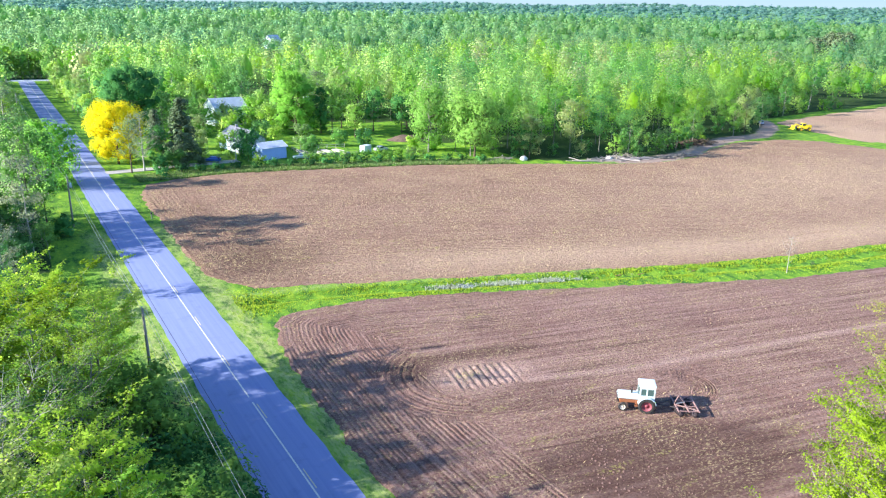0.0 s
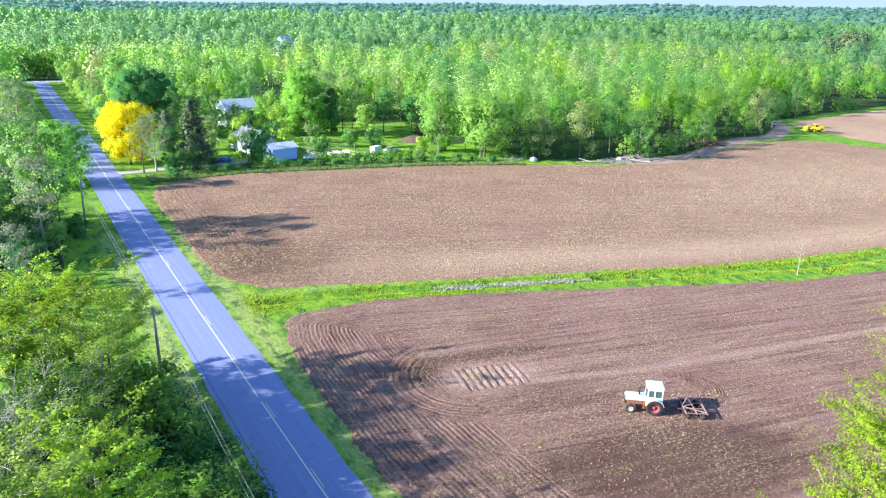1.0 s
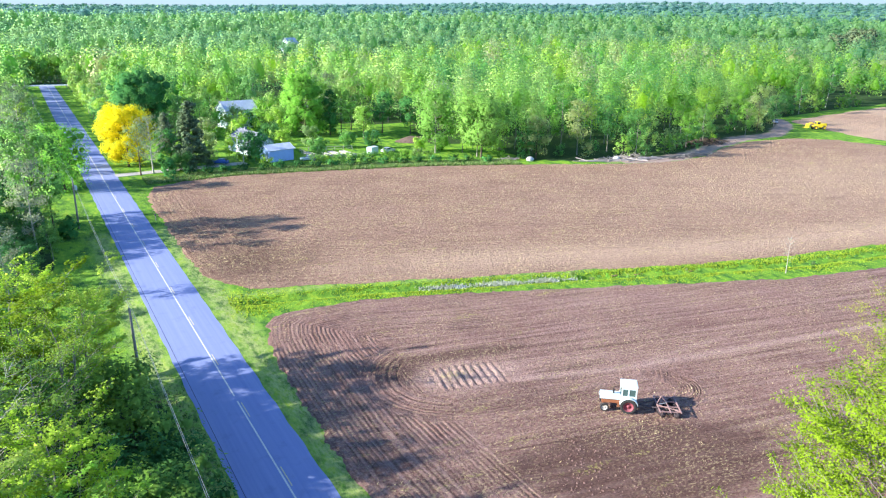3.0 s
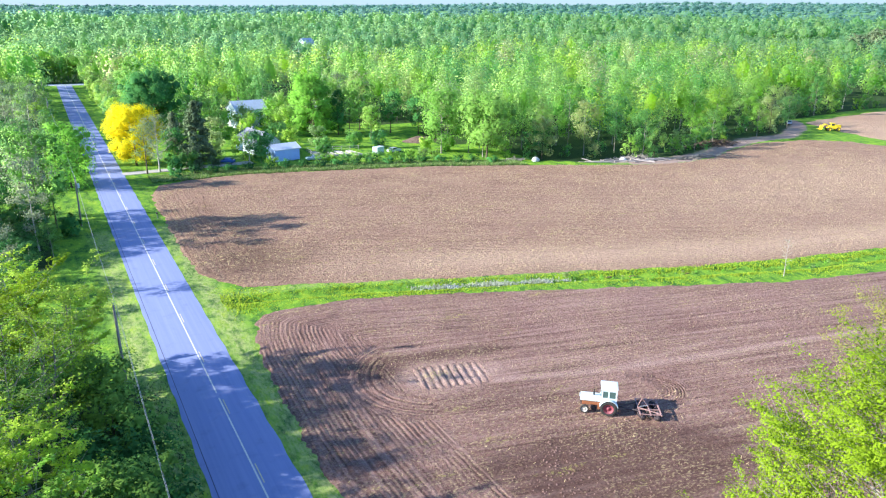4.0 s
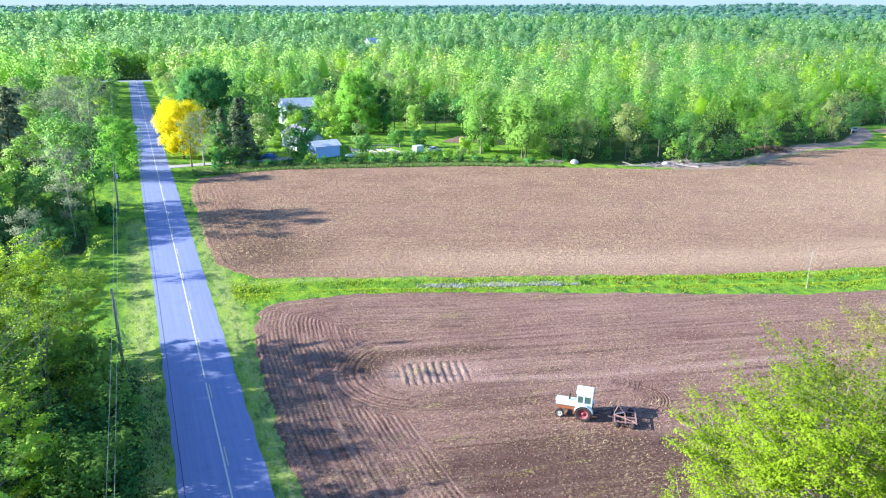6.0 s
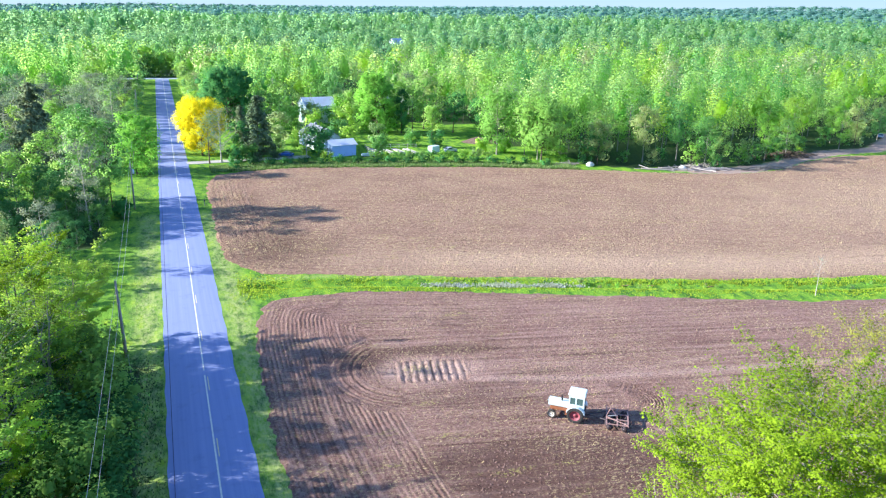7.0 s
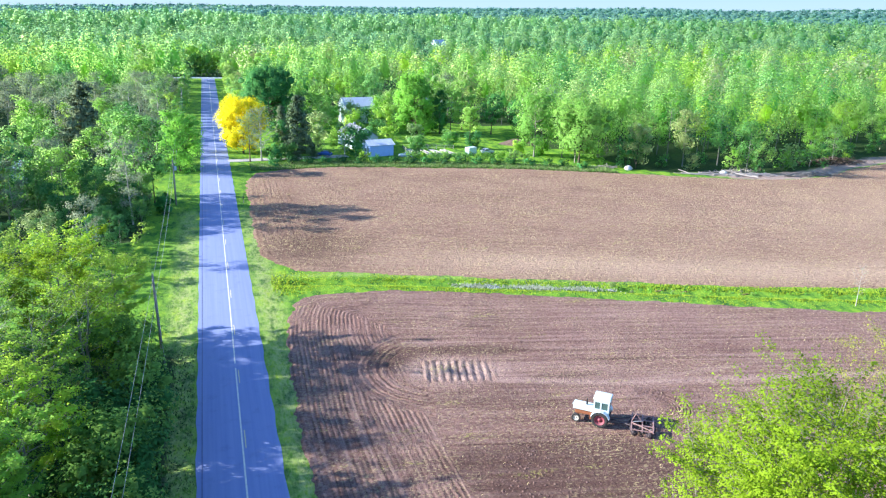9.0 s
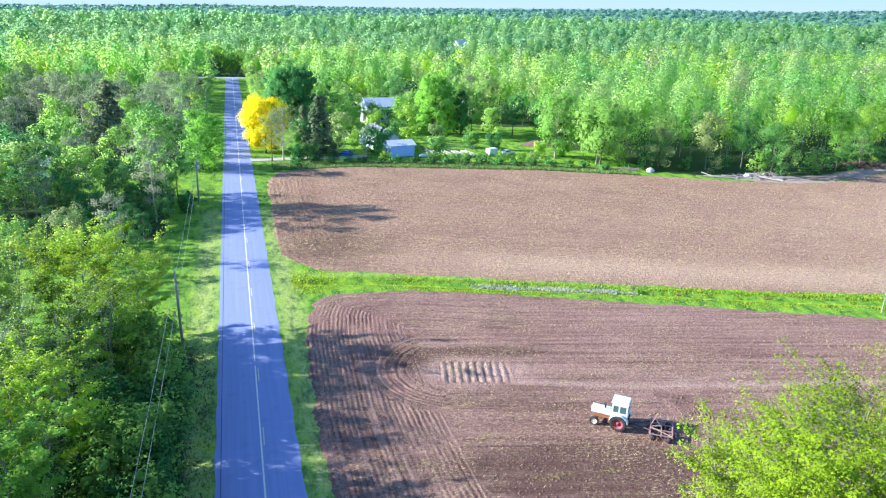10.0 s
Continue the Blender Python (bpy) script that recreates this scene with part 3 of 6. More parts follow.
def vnoise(x, y, scale, seed=0):
    """Smooth value noise on arrays, -1 to 1."""
    r = np.random.default_rng(seed).uniform(-1, 1, (256, 256))
    u, v = x / scale + 57.3, y / scale + 91.7
    i, j = np.floor(u).astype(int), np.floor(v).astype(int)
    a, b = u - i, v - j
    a, b = a * a * (3 - 2 * a), b * b * (3 - 2 * b)
    i, j, i1, j1 = i % 256, j % 256, (i + 1) % 256, (j + 1) % 256
    return (r[i, j] * (1 - a) + r[i1, j] * a) * (1 - b) + (r[i, j1] * (1 - a) + r[i1, j1] * a) * b


DITCH = [(4.5, 85.5), (12, 84.6), (22, 82.5), (36, 77.8), (53, 72.2), (72, 65.6), (92, 59.3), (115, 55.2), (150, 44.5), (260, 8)]


def ditch_depth(x, y):
    d = np.abs(y - along(DITCH, x))
    w = np.interp(x, [6, 14, 40, 60, 260], [1.0, 1.4, 1.7, 1.6, 1.7])
    return -0.6 * np.clip(1 - d / w, 0, 1) ** 0.8 * np.clip((x - 6) / 4, 0, 1) * (x < 270)


def make_ground():
    gx = steps((-4800, -1200, 300), (-1200, -300, 60), (-300, -60, 12), (-60, -14, 4), (-14, 14, 1.0), (14, 60, 2), (60, 260, 4), (260, 620, 20), (620, 1500, 60), (1500, 4800, 300))
    gy = steps((-2400, -300, 300), (-300, -40, 20), (-40, 40, 5), (40, 66, 2), (66, 100, 0.7), (100, 260, 3), (260, 460, 8), (460, 1500, 50), (1500, 4800, 300))
    X, Y = np.meshgrid(gx, gy, indexing="ij")
    Z = land(X, Y) + ditch_depth(X, Y)
    Z += 0.10 * vnoise(X, Y, 5.0, 3) * ((np.abs(X) > 6) & (np.hypot(X, Y) < 500))
    field = np.maximum(np.maximum(inside(NEAR_FIELD, X, Y), inside(FAR_FIELD, X, Y)), inside(LAST_FIELD, X, Y))
    Z -= 0.55 * np.clip((field - 0.8) / 2.0, 0, 1)
    side = np.clip((np.abs(X + 0.375) - 4.3) / 3.0, 0, 1)
    Z += 0.045 * (np.abs(X + 0.375) < 4.4) * (Y < 428) * (Y > -200)
    Z -= 0.05 * np.sin(np.pi * side) * (Y < 425) * (Y > -200)
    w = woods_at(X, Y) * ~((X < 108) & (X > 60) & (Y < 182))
    # the shaded west verge takes the dark floor colour too, painting the trees' shade
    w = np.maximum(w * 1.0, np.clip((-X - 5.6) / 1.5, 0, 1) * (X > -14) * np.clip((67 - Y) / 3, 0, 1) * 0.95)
    dry = np.clip(1 - np.abs(np.abs(X + 0.3) - 5.4) / 2.6, 0, 1) * (Y < 130)
    dry = np.maximum(dry, np.clip(1 - np.abs(Y - along(DITCH, X) - 3.2) / 1.4, 0, 1) * (X > 6) * (X < 60) * 0.6)
    dry = np.maximum(dry, np.clip(1 - np.abs(Y - along(FAR_FIELD[7:14], X) - 5.0) / 1.4, 0, 1) * (X > 30) * (X < 100))
    bare = np.clip(1 - np.abs(Y - along(WOODS_EDGE, X) + 1.5) / 7.0, 0, 1) * np.clip((X - 112) / 20, 0, 1) * np.clip((262 - X) / 15, 0, 1)
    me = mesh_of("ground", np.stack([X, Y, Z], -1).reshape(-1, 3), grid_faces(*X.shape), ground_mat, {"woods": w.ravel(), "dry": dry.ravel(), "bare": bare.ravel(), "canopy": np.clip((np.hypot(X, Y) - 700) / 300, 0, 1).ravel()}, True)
    return tagged(new("ground", me), "grassy ground with mown verges and woodland floor coloured dark for shade", "ground", kind="structure")


def make_field(name, poly, gx, gy, mat, rows, label, swell=0.05):
    """A tilled field: its rim dips under the turf. rows gives the furrow coordinate, the dry share, and the moist share
    with painted shadow.
    """
    X, Y = np.meshgrid(gx, gy, indexing="ij")
    D0 = inside(poly, X, Y)
    D = D0 + 0.35 * vnoise(X, Y, 1.7, 5) + 0.25 * vnoise(X, Y, 0.6, 6)
    row, dry, moist_and_shade, ridge, rut = rows(X, Y, D0)
    Z = -0.35 + 0.42 * np.clip((D + 0.5) / 1.0, 0, 1) + swell * vnoise(X, Y, 0.9, 7) + 1.2 * swell * vnoise(X, Y, 6, 8) + ridge
    F = grid_faces(*X.shape)
    keep = (D.ravel()[F] > -1.2).any(1)
    F = F[keep]
    used, inv = np.unique(F, return_inverse=True)
    V = np.stack([X, Y, Z], -1).reshape(-1, 3)[used]
    me = mesh_of(name, V, inv.reshape(-1, 4), mat, {"row": row.ravel()[used], "dry": dry.ravel()[used], "moist_and_shade": moist_and_shade.ravel()[used], "rut": rut.ravel()[used]}, True)
    return tagged(new(name, me), label, "field", kind="structure")


def blob(X, Y, x, y, rx, ry, turn=0.0):
    c, s = math.cos(turn), math.sin(turn)
    u, v = ((X - x) * c + (Y - y) * s) / rx, (-(X - x) * s + (Y - y) * c) / ry
    return np.exp(-(u * u + v * v))


def near_rows(X, Y, D):
    across = Y + 0.22 * X
    left = np.minimum(D, 60)
    row = np.where((left < 12.5) & (X < 34) & (Y > -20), left, across)
    u, v = (X - 23.4) * 0.97 - (Y - 53.6) * 0.23, (X - 23.4) * 0.23 + (Y - 53.6) * 0.97
    strip = (np.abs(u) < 4.0) & (np.abs(v) < 2.5)
    arc = np.hypot(X - 21.5, (Y - 55) * 1.0)
    swirl = (arc > 5.2) & (arc < 9.5) & (X < 19)
    row = np.where(swirl, arc * 0.95, row)
    ring = np.hypot(X - 40.6, Y - 41.2)
    turn = (ring < 3.6) & (ring > 1.2) & (X > 40.3)
    row = np.where(turn, ring * 0.52 / 0.34, row)
    row = np.where(strip, u * 0.52 / 0.84, row)
    ridge = np.where(strip, -0.10 * np.sin(2 * np.pi * u / 0.84), 0) + np.where(swirl, 0.07 * np.sin(2 * np.pi * row / 0.80), 0) + np.where(turn, 0.07 * np.sin(2 * np.pi * ring / 0.34), 0)
    dry = np.clip(2.2 * blob(X, Y, 23.2, 53.6, 4.4, 2.2, -0.23), 0, 1)
    lane = Y - np.interp(X, [26, 38, 53, 77, 120], [50.8, 47.1, 43.9, 39.4, 33])
    dry = np.maximum(dry, 0.75 * np.exp(-(lane / 0.75) ** 2) * np.clip((X - 25) / 2, 0, 1))
    lane2 = Y - (46.6 + 0.0 * X)
    dry = np.maximum(dry, 0.45 * np.exp(-(lane2 / 0.5) ** 2) * np.clip((X - 40) / 3, 0, 1) * np.clip((62 - X) / 8, 0, 1))
    # blobs at (30, 31) and (24, 36) paint the roadside trees' cast shadow
    moist_and_shade = 0.8 * blob(X, Y, 17, 56.5, 3.6, 3.4) + 1.3 * blob(X, Y, 26, 58.2, 8.5, 1.5, -0.22) + 0.9 * blob(X, Y, 32, 49.6, 9, 1.1, -0.1) + 0.7 * blob(X, Y, 25, 47.2, 10, 2.6, -0.15) + 0.4 * blob(X, Y, 33, 42, 8, 3) + 1.7 * blob(X, Y, 30, 31, 11, 5, -0.2) + 0.9 * blob(X, Y, 24, 36, 15, 3.2, -0.2) + 0.5 * blob(X, Y, 14, 60, 7, 4, -0.4)
    moist_and_shade = np.clip(moist_and_shade * (1 - dry), 0, 1)
    zone = np.where(strip, 4, np.where(turn, 3, np.where(swirl, 2, np.where((left < 12.5) & (X < 34) & (Y > -20), 1, 0))))
    seam = np.zeros(X.shape, bool)
    for sx, sy in ((1, 0), (-1, 0), (0, 1), (0, -1)):
        seam |= np.roll(zone, (sx, sy), (0, 1)) != zone
    rut = np.where(zone == 0, 0.45, 1.0) * ~seam * np.clip(0.75 + 0.6 * vnoise(X, Y, 5, 21), 0.15, 1)
    return row, np.clip(dry, 0, 1), 0.75 * moist_and_shade, ridge, rut


def far_rows(X, Y, D):
    row = np.where(D < 9 + 2 * vnoise(X, Y, 12, 4), np.minimum(D, 40), Y + 0.42 * X)
    dry = np.clip(0.8 * np.exp(-((Y - along(DITCH, X) - 11) / 6.0) ** 2) * np.clip((X - 12) / 35, 0, 1) + 0.55 * blob(X, Y, 160, 95, 60, 25), 0, 1)
    moist_and_shade = np.clip(0.5 * blob(X, Y, 140, 84, 12, 2.5) + 0.45 * blob(X, Y, 12, 122, 8, 25) + 0.55 * blob(X, Y, 16, 100, 14, 11), 0, 1)
    return row, dry, moist_and_shade, 0 * X, np.where(D < 11, 0.22, 0.5)


def last_rows(X, Y, D):
    return Y + 0.2 * X, np.clip(0.6 + 0.4 * vnoise(X, Y, 30, 2), 0, 1), 0 * X, 0 * X, 0.4 + 0 * X


def strip_mesh(name, x, ys, z0, z1, mat, crown=0.03, nx=9):
    """A slab along y with a cambered top and sides."""
    xs = np.linspace(x[0], x[1], nx)
    mid, half = (x[0] + x[1]) / 2, (x[1] - x[0]) / 2
    top = z1 + crown * (1 - ((xs - mid) / half) ** 2)
    px, pz = np.concatenate([[x[0] - 0.03], xs, [x[1] + 0.03]]), np.concatenate([[z0], top, [z0]])
    wob = 0.05 * np.sin(np.asarray(ys) * 0.9) + 0.04 * np.sin(np.asarray(ys) * 2.3)
    V = np.stack([np.broadcast_to(px[:, None], (nx + 2, len(ys))) + np.where(np.abs(px - mid) >= half, np.sign(px - mid), 0)[:, None] * wob[None],
                  np.broadcast_to(np.asarray(ys)[None], (nx + 2, len(ys))), np.broadcast_to(pz[:, None], (nx + 2, len(ys)))], -1)
    return mesh_of(name, V.reshape(-1, 3), grid_faces(nx + 2, len(ys)), mat)


ROAD_X = (-3.95, 3.2)


def camber(x):
    return 0.06 + 0.03 * (1 - ((x + 0.375) / 3.575) ** 2)


def flat_line(x0, x1, y0, y1):
    """A painted line, a few millimetres proud of the road."""
    bm = bmesh.new()
    n = max(1, int((y1 - y0) / 12))
    add = []
    for i in range(n + 1):
        y = y0 + (y1 - y0) * i / n
        add.append([bm.verts.new((x, y, camber(x) + 0.006)) for x in (x0, x1)])
    for a, b in zip(add, add[1:]):
        bm.faces.new((a[0], a[1], b[1], b[0]))
    return bm


make_ground()
make_field("field_near", NEAR_FIELD, steps((3.5, 39, 0.25), (39, 45, 0.13), (45, 50, 0.25), (50, 110, 1.0), (110, 262, 5)), steps((-92, 20, 5), (20, 34, 0.8), (34, 82, 0.25)), soil_near, near_rows,
                        "freshly tilled brown field with curved furrows and a pale dry patch", 0.035)
make_field("field_far", FAR_FIELD, steps((3.5, 60, 0.5), (60, 278, 1.2)), steps((10, 60, 1.2), (60, 170, 0.6)), soil_far, far_rows, "bare brown field with pale stubble and dry straw")
make_field("field_beyond", LAST_FIELD, steps((230, 445, 3)), steps((35, 200, 3)), soil_far, last_rows, "pale bare field at the edge of the woods")
road = tagged(new("road", strip_mesh("road", ROAD_X, np.arange(-200, 430, 2.0), -0.25, 0.06, asphalt)), "worn blue-grey asphalt country road with tree shade", "road", kind="structure")
cross = strip_mesh("road_crossing", (-4.2, 4.2), np.arange(-70, 70.1, 2.0), -0.25, 0.09, sunlit_road)
crossing = tagged(new("road_crossing", cross), "crossroad at the end of the asphalt road, coloured as if sunlit", "road", kind="structure")
crossing.matrix_basis = pose(0, 433.5, 0, 0, 0, 90)
for y0, y1 in ((-150, 60.3), (61.4, 428)):
    part("centre_line", flat_line(-0.08, 0.06, y0, y1), line_paint, road, "worn pale solid centre line")
y = 44.6 - 12.2 * 9
while y < 420:
    part("dash_line", flat_line(0.22, 0.31, y, y + 3.0), line_yellow, road, "worn yellow dash")
    y += 12.2
part("edge_seam", flat_line(-3.50, -3.44, -150, 428), tar, road, "thin dark tar seam along the edge")
drive = strip_mesh("driveway", (-1.7, 1.7), np.arange(0, 32.1, 1.0), -0.2, 0.05, gravel, 0.03)
driveway = tagged(new("driveway", drive), "grey gravel driveway to the houses", "driveway", kind="structure")
driveway.matrix_basis = pose(2.9, 178.5, 0, 0, 0, -86)


def make_water():
    rng = np.random.default_rng(4)
    xs = np.arange(32, 54.01, 0.25)
    w = 0.60 + 0.25 * np.sin(xs * 0.9) + 0.22 * np.sin(xs * 2.1 + 1)
    yc = along(DITCH, xs)
    w *= np.clip(np.sin(xs * 1.9) * 1.4 + 0.5 * np.sin(xs * 4.7) + 0.5, 0.02, 1)
    V = np.concatenate([np.stack([xs, yc - w, np.full_like(xs, -0.20)], 1), np.stack([xs, yc + w, np.full_like(xs, -0.20)], 1)])
    n = len(xs)
    i = np.arange(n - 1)
    me = mesh_of("water", V, np.stack([i, i + 1, n + i + 1, n + i], 1), water_mat)
    return tagged(new("water", me), "shallow standing water in the grassy ditch", "water", kind="structure")


def make_backdrop():
    """The pale hazy sky behind the horizon, all the way round."""
    k = Mat("hazy_sky", 1.0)
    z = k.node("ShaderNodeSeparateXYZ", Vector=k.pos()).outputs["Z"]
    e = k.node("ShaderNodeEmission", Color=k.ramp(k.math("DIVIDE", z, 700.0), (0.05, (0.64, 0.84, 0.95)), (0.9, (0.40, 0.68, 0.95))), Strength=0.36)
    k.t.links.new(e.outputs[0], k.t.nodes["Material Output"].inputs["Surface"])
    a = np.linspace(0, 2 * np.pi, 97)
    h = np.array([-80.0, 150, 400, 700])
    V = np.stack([np.broadcast_to(4620 * np.cos(a)[:, None], (97, 4)), np.broadcast_to(4620 * np.sin(a)[:, None], (97, 4)), np.broadcast_to(h, (97, 4))], -1)
    return tagged(new("backdrop", mesh_of("backdrop", V.reshape(-1, 3), grid_faces(97, 4), k.m, smooth=True)), "pale blue hazy sky above the horizon", "sky", kind="structure")


make_backdrop()
make_water()


# ---- woods ----
def scatter(rng, x, y, gap, jitter=0.42):
    gx, gy = np.meshgrid(np.arange(x[0], x[1], gap), np.arange(y[0], y[1], gap), indexing="ij")
    gx = gx + rng.uniform(-jitter, jitter, gx.shape) * gap + (np.arange(gx.shape[1]) % 2)[None] * gap * 0.5
    gy = gy + rng.uniform(-jitter, jitter, gy.shape) * gap
    p = np.stack([gx.ravel(), gy.ravel()], 1)
    return p


def in_view(p, margin=4.0):
    az = np.degrees(np.arctan2(p[:, 0] + 8, p[:, 1] + 8))
    return (az > -18 - margin) & (az < 70 + margin)


def single_tree(p):
    """True where a tree stands close enough to be told apart."""
    x, y = p[:, 0], p[:, 1]
    edge = (x > 90) & (y < along(WOODS_EDGE, x) + 17) & (x < 330)
    back = (x > 10) & (x <= 95) & (y < 275)
    verge = (np.abs(x) < 24) & (y > 100) & (y < 330)
    west = (x < -10) & (x > -62) & (y > 74) & (y < 185)
    return edge | back | verge | west


def wood_templates():
    out = []
    spec = [  # height, radius, crown base, leaves, leaf length, shape, mass, leaves' material, bark, label
        (19, 4.4, 5.0, 3000, 0.35, "round", 0.30, leaf_wood, bark_grey, "tall leafy woodland tree in fresh spring green"),
        (21, 3.6, 6.0, 3000, 0.35, "column", 0.30, leaf_wood, bark_pale, "tall slender woodland tree with a pale trunk"),
        (17, 4.8, 4.2, 3000, 0.35, "vase", 0.30, leaf_wood, bark_grey, "spreading woodland tree with light green leaves"),
        (15, 4.2, 2.2, 3000, 0.35, "round", 0.30, leaf_wood, bark_brown, "bushy woodland tree with dense green crown"),
        (18, 4.4, 4.0, 1900, 0.34, "vase", 0.0, leaf_bud, bark_pale, "half-bare woodland tree with pale buds"),
        (22, 4.4, 6.5, 3000, 0.35, "round", 0.30, leaf_wood, bark_brown, "high woodland tree with an uneven crown"),
        (17, 4.6, 3.4, 3000, 0.35, "round", 0.30, leaf_mid, bark_grey, "leafy tree in deeper green beside the road"),
    ]
    for i, (H, R, b, n, s, shape, mass, leaf, brk, label) in enumerate(spec):
        out.append(tree(40 + i, H, R, b, 0.20, n, s, leaf, brk, label, limbs=16, subs=2 if mass else 5, shape=shape, sides=3, group="trees of the woods", mass=mass * 1.05, fine=1, solid=0.3))
    return out


def plant(templates, places, weights, rng, low=0.8, high=1.15, fresh=None):
    """Stands copies of the templates at the places; the first of each is the template itself."""
    fresh = fresh or [True] * len(templates)
    for x, y in places:
        i = int(rng.choice(len(templates), p=weights))
        s = rng.uniform(low, high)
        m = stand(x, y, float(land(x, y)) - 0.05, rng.uniform(0, 6.28), s, s * rng.uniform(0.9, 1.1))
        if fresh[i]:
            templates[i].matrix_basis = m
            fresh[i] = False
        else:
            copy_thing(templates[i], m)


def cloud(seed, bumps, n, H, R, base, size, fine, body=0.42):
    """A far tree: an uneven crown, its inner mass and the leaves upon it, with their shades."""
    rng = np.random.default_rng(seed)
    u = unit(rng.normal(0, 1, (bumps, 3)) + np.array([0, 0, 0.35]))
    amp = rng.uniform(0.14, 0.46, bumps)
    axes = np.array([R, R, (H - base) / 2])

    def surface(d, k):
        dot = d @ u.T
        lift = 0.76 + (amp * np.exp(14 * (dot - 1))).sum(1)
        p = np.sign(d) * np.abs(d) ** 0.86 * axes * (lift * k)[:, None]
        p[:, :2] *= (1 - 0.18 * d[:, 2:3])
        near = dot.argmax(1)
        o = d / axes * R + 0.8 * (d - u[near])
        return p + np.array([0, 0, base + axes[2]]), unit(o), near

    d = unit(rng.normal(0, 1, (n, 3)) + np.array([0, 0, 0.3]))
    p, o, near = surface(d, rng.uniform(0.45 + 0.5 * body, 1.10, n))
    v, q, nor = leaf_blades(rng, p, size, o, 0, 0.35)
    cv, cf = ICO[fine]
    lv, lo, ln = surface(cv, rng.uniform(body - 0.08, body + 0.08, len(cv)))
    shade = rng.uniform(0.25, 0.75, bumps)
    # inner mass tinted darker than its leaves, as shade put into the colour
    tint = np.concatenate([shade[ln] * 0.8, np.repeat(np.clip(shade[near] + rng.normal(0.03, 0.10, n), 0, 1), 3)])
    return np.concatenate([lv, v]), cf, q + len(lv), tint, np.concatenate([lo, nor])


def far_woods(name, places, rng, masses, n, size, label, mat, trunk=False, scale=(0.8, 1.2), H=18.0, R=4.4, fine=1, patch=60.0, body=0.42):
    """Woods too far to be told apart, tree by tree: one mesh of leafy masses and leaves."""
    kinds = [cloud(70 + i, masses, n, H * h, R * r, H * 0.24, size, fine, body) for i, (h, r) in enumerate(((1, 1), (1.12, 0.85), (0.9, 1.15), (1.05, 1.0), (0.8, 1.05), (1.18, 1.0)))]
    V, T, K, FT, FQ, TV, NV, at = [], [], [], [], [], [], [], 0
    zs = land(places[:, 0], places[:, 1])
    hue = 0.5 + 0.5 * vnoise(places[:, 0], places[:, 1], patch, 31)
    swell = 1 + 0.16 * vnoise(places[:, 0], places[:, 1], patch * 0.7, 37) + 0.10 * vnoise(places[:, 0], places[:, 1], patch * 2.2, 38)
    for (x, y), z, u, grown in zip(places, zs, hue, swell):
        v, ft, fq, t, nn = kinds[rng.integers(0, len(kinds))]
        a, s = rng.uniform(0, 6.28), rng.uniform(*scale) * grown
        c, d = math.cos(a) * s, math.sin(a) * s
        w = np.empty_like(v)
        w[:, 0], w[:, 1], w[:, 2] = v[:, 0] * c - v[:, 1] * d + x, v[:, 0] * d + v[:, 1] * c + y, v[:, 2] * s * rng.uniform(0.9, 1.1) + z
        V.append(w)
        w = nn.copy()
        w[:, 0], w[:, 1] = (nn[:, 0] * c - nn[:, 1] * d) / s, (nn[:, 0] * d + nn[:, 1] * c) / s
        NV.append(w)
        T.append(t)
        K.append(np.full(len(t), (0.55 * u + rng.uniform(0, 0.75)) % 1.0))
        FT.append(ft + at)
        FQ.append(fq + at)
        at += len(v)
        if trunk:
            TV.append(np.array([[x - 0.16, y, z], [x + 0.16, y, z], [x, y + 0.16, z], [x, y, z + H * s * 0.8]]))
    tint, treev = np.concatenate(T), np.concatenate(K)
    F = [np.concatenate(FT), np.concatenate(FQ)]
    idx = np.zeros(len(F[0]) + len(F[1]), dtype=int)
    mats = [mat]
    if trunk:
        b = at + 4 * np.arange(len(TV))
        F.append(np.concatenate([np.stack([b, b + 1, b + 3], 1), np.stack([b + 1, b + 2, b + 3], 1), np.stack([b + 2, b, b + 3], 1)]))
        V.append(np.concatenate(TV))
        NV.append(np.tile([[-0.5, -0.7, 0.0], [0.7, -0.3, 0.0], [0.0, 1.0, 0.0], [0.0, -0.4, 0.9]], (len(TV), 1)))
        pad = np.zeros(4 * len(TV))
        tint, treev = np.concatenate([tint, pad]), np.concatenate([treev, pad])
        idx = np.concatenate([idx, np.ones(3 * len(TV), dtype=int)])
        mats.append(bark_grey)
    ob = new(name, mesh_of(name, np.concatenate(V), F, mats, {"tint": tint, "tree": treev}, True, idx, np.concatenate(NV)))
    return tagged(ob, label, "woods", kind="stuff")


rng_w = np.random.default_rng(11)
P = scatter(rng_w, (-120, 460), (74, 470), 8.4)
P = P[P[:, 1] > 80]
P = P[woods_at(P[:, 0], P[:, 1]) & in_view(P)]
single = single_tree(P)
singles = P[single]
keep = rng_w.uniform(0, 1, len(singles)) < np.where((singles[:, 0] > 90) & (singles[:, 1] < along(WOODS_EDGE, singles[:, 0]) + 17), 0.56, 0.76)
singles = singles[keep]
for x, y, r in ((-31, 178, 10), (18, 232, 9), (65, 217, 9), (-8.5, 168, 6)):
    singles = singles[np.hypot(singles[:, 0] - x, singles[:, 1] - y) > r]
singles = singles[~((singles[:, 0] > -46) & (singles[:, 0] < -9) & (singles[:, 1] > 138) & (singles[:, 1] < 150))]
band = (singles[:, 0] < -10) & (singles[:, 1] < 147)
kinds_w = wood_templates()
low_side = ~band & (singles[:, 0] < 2) & (singles[:, 1] > 180)
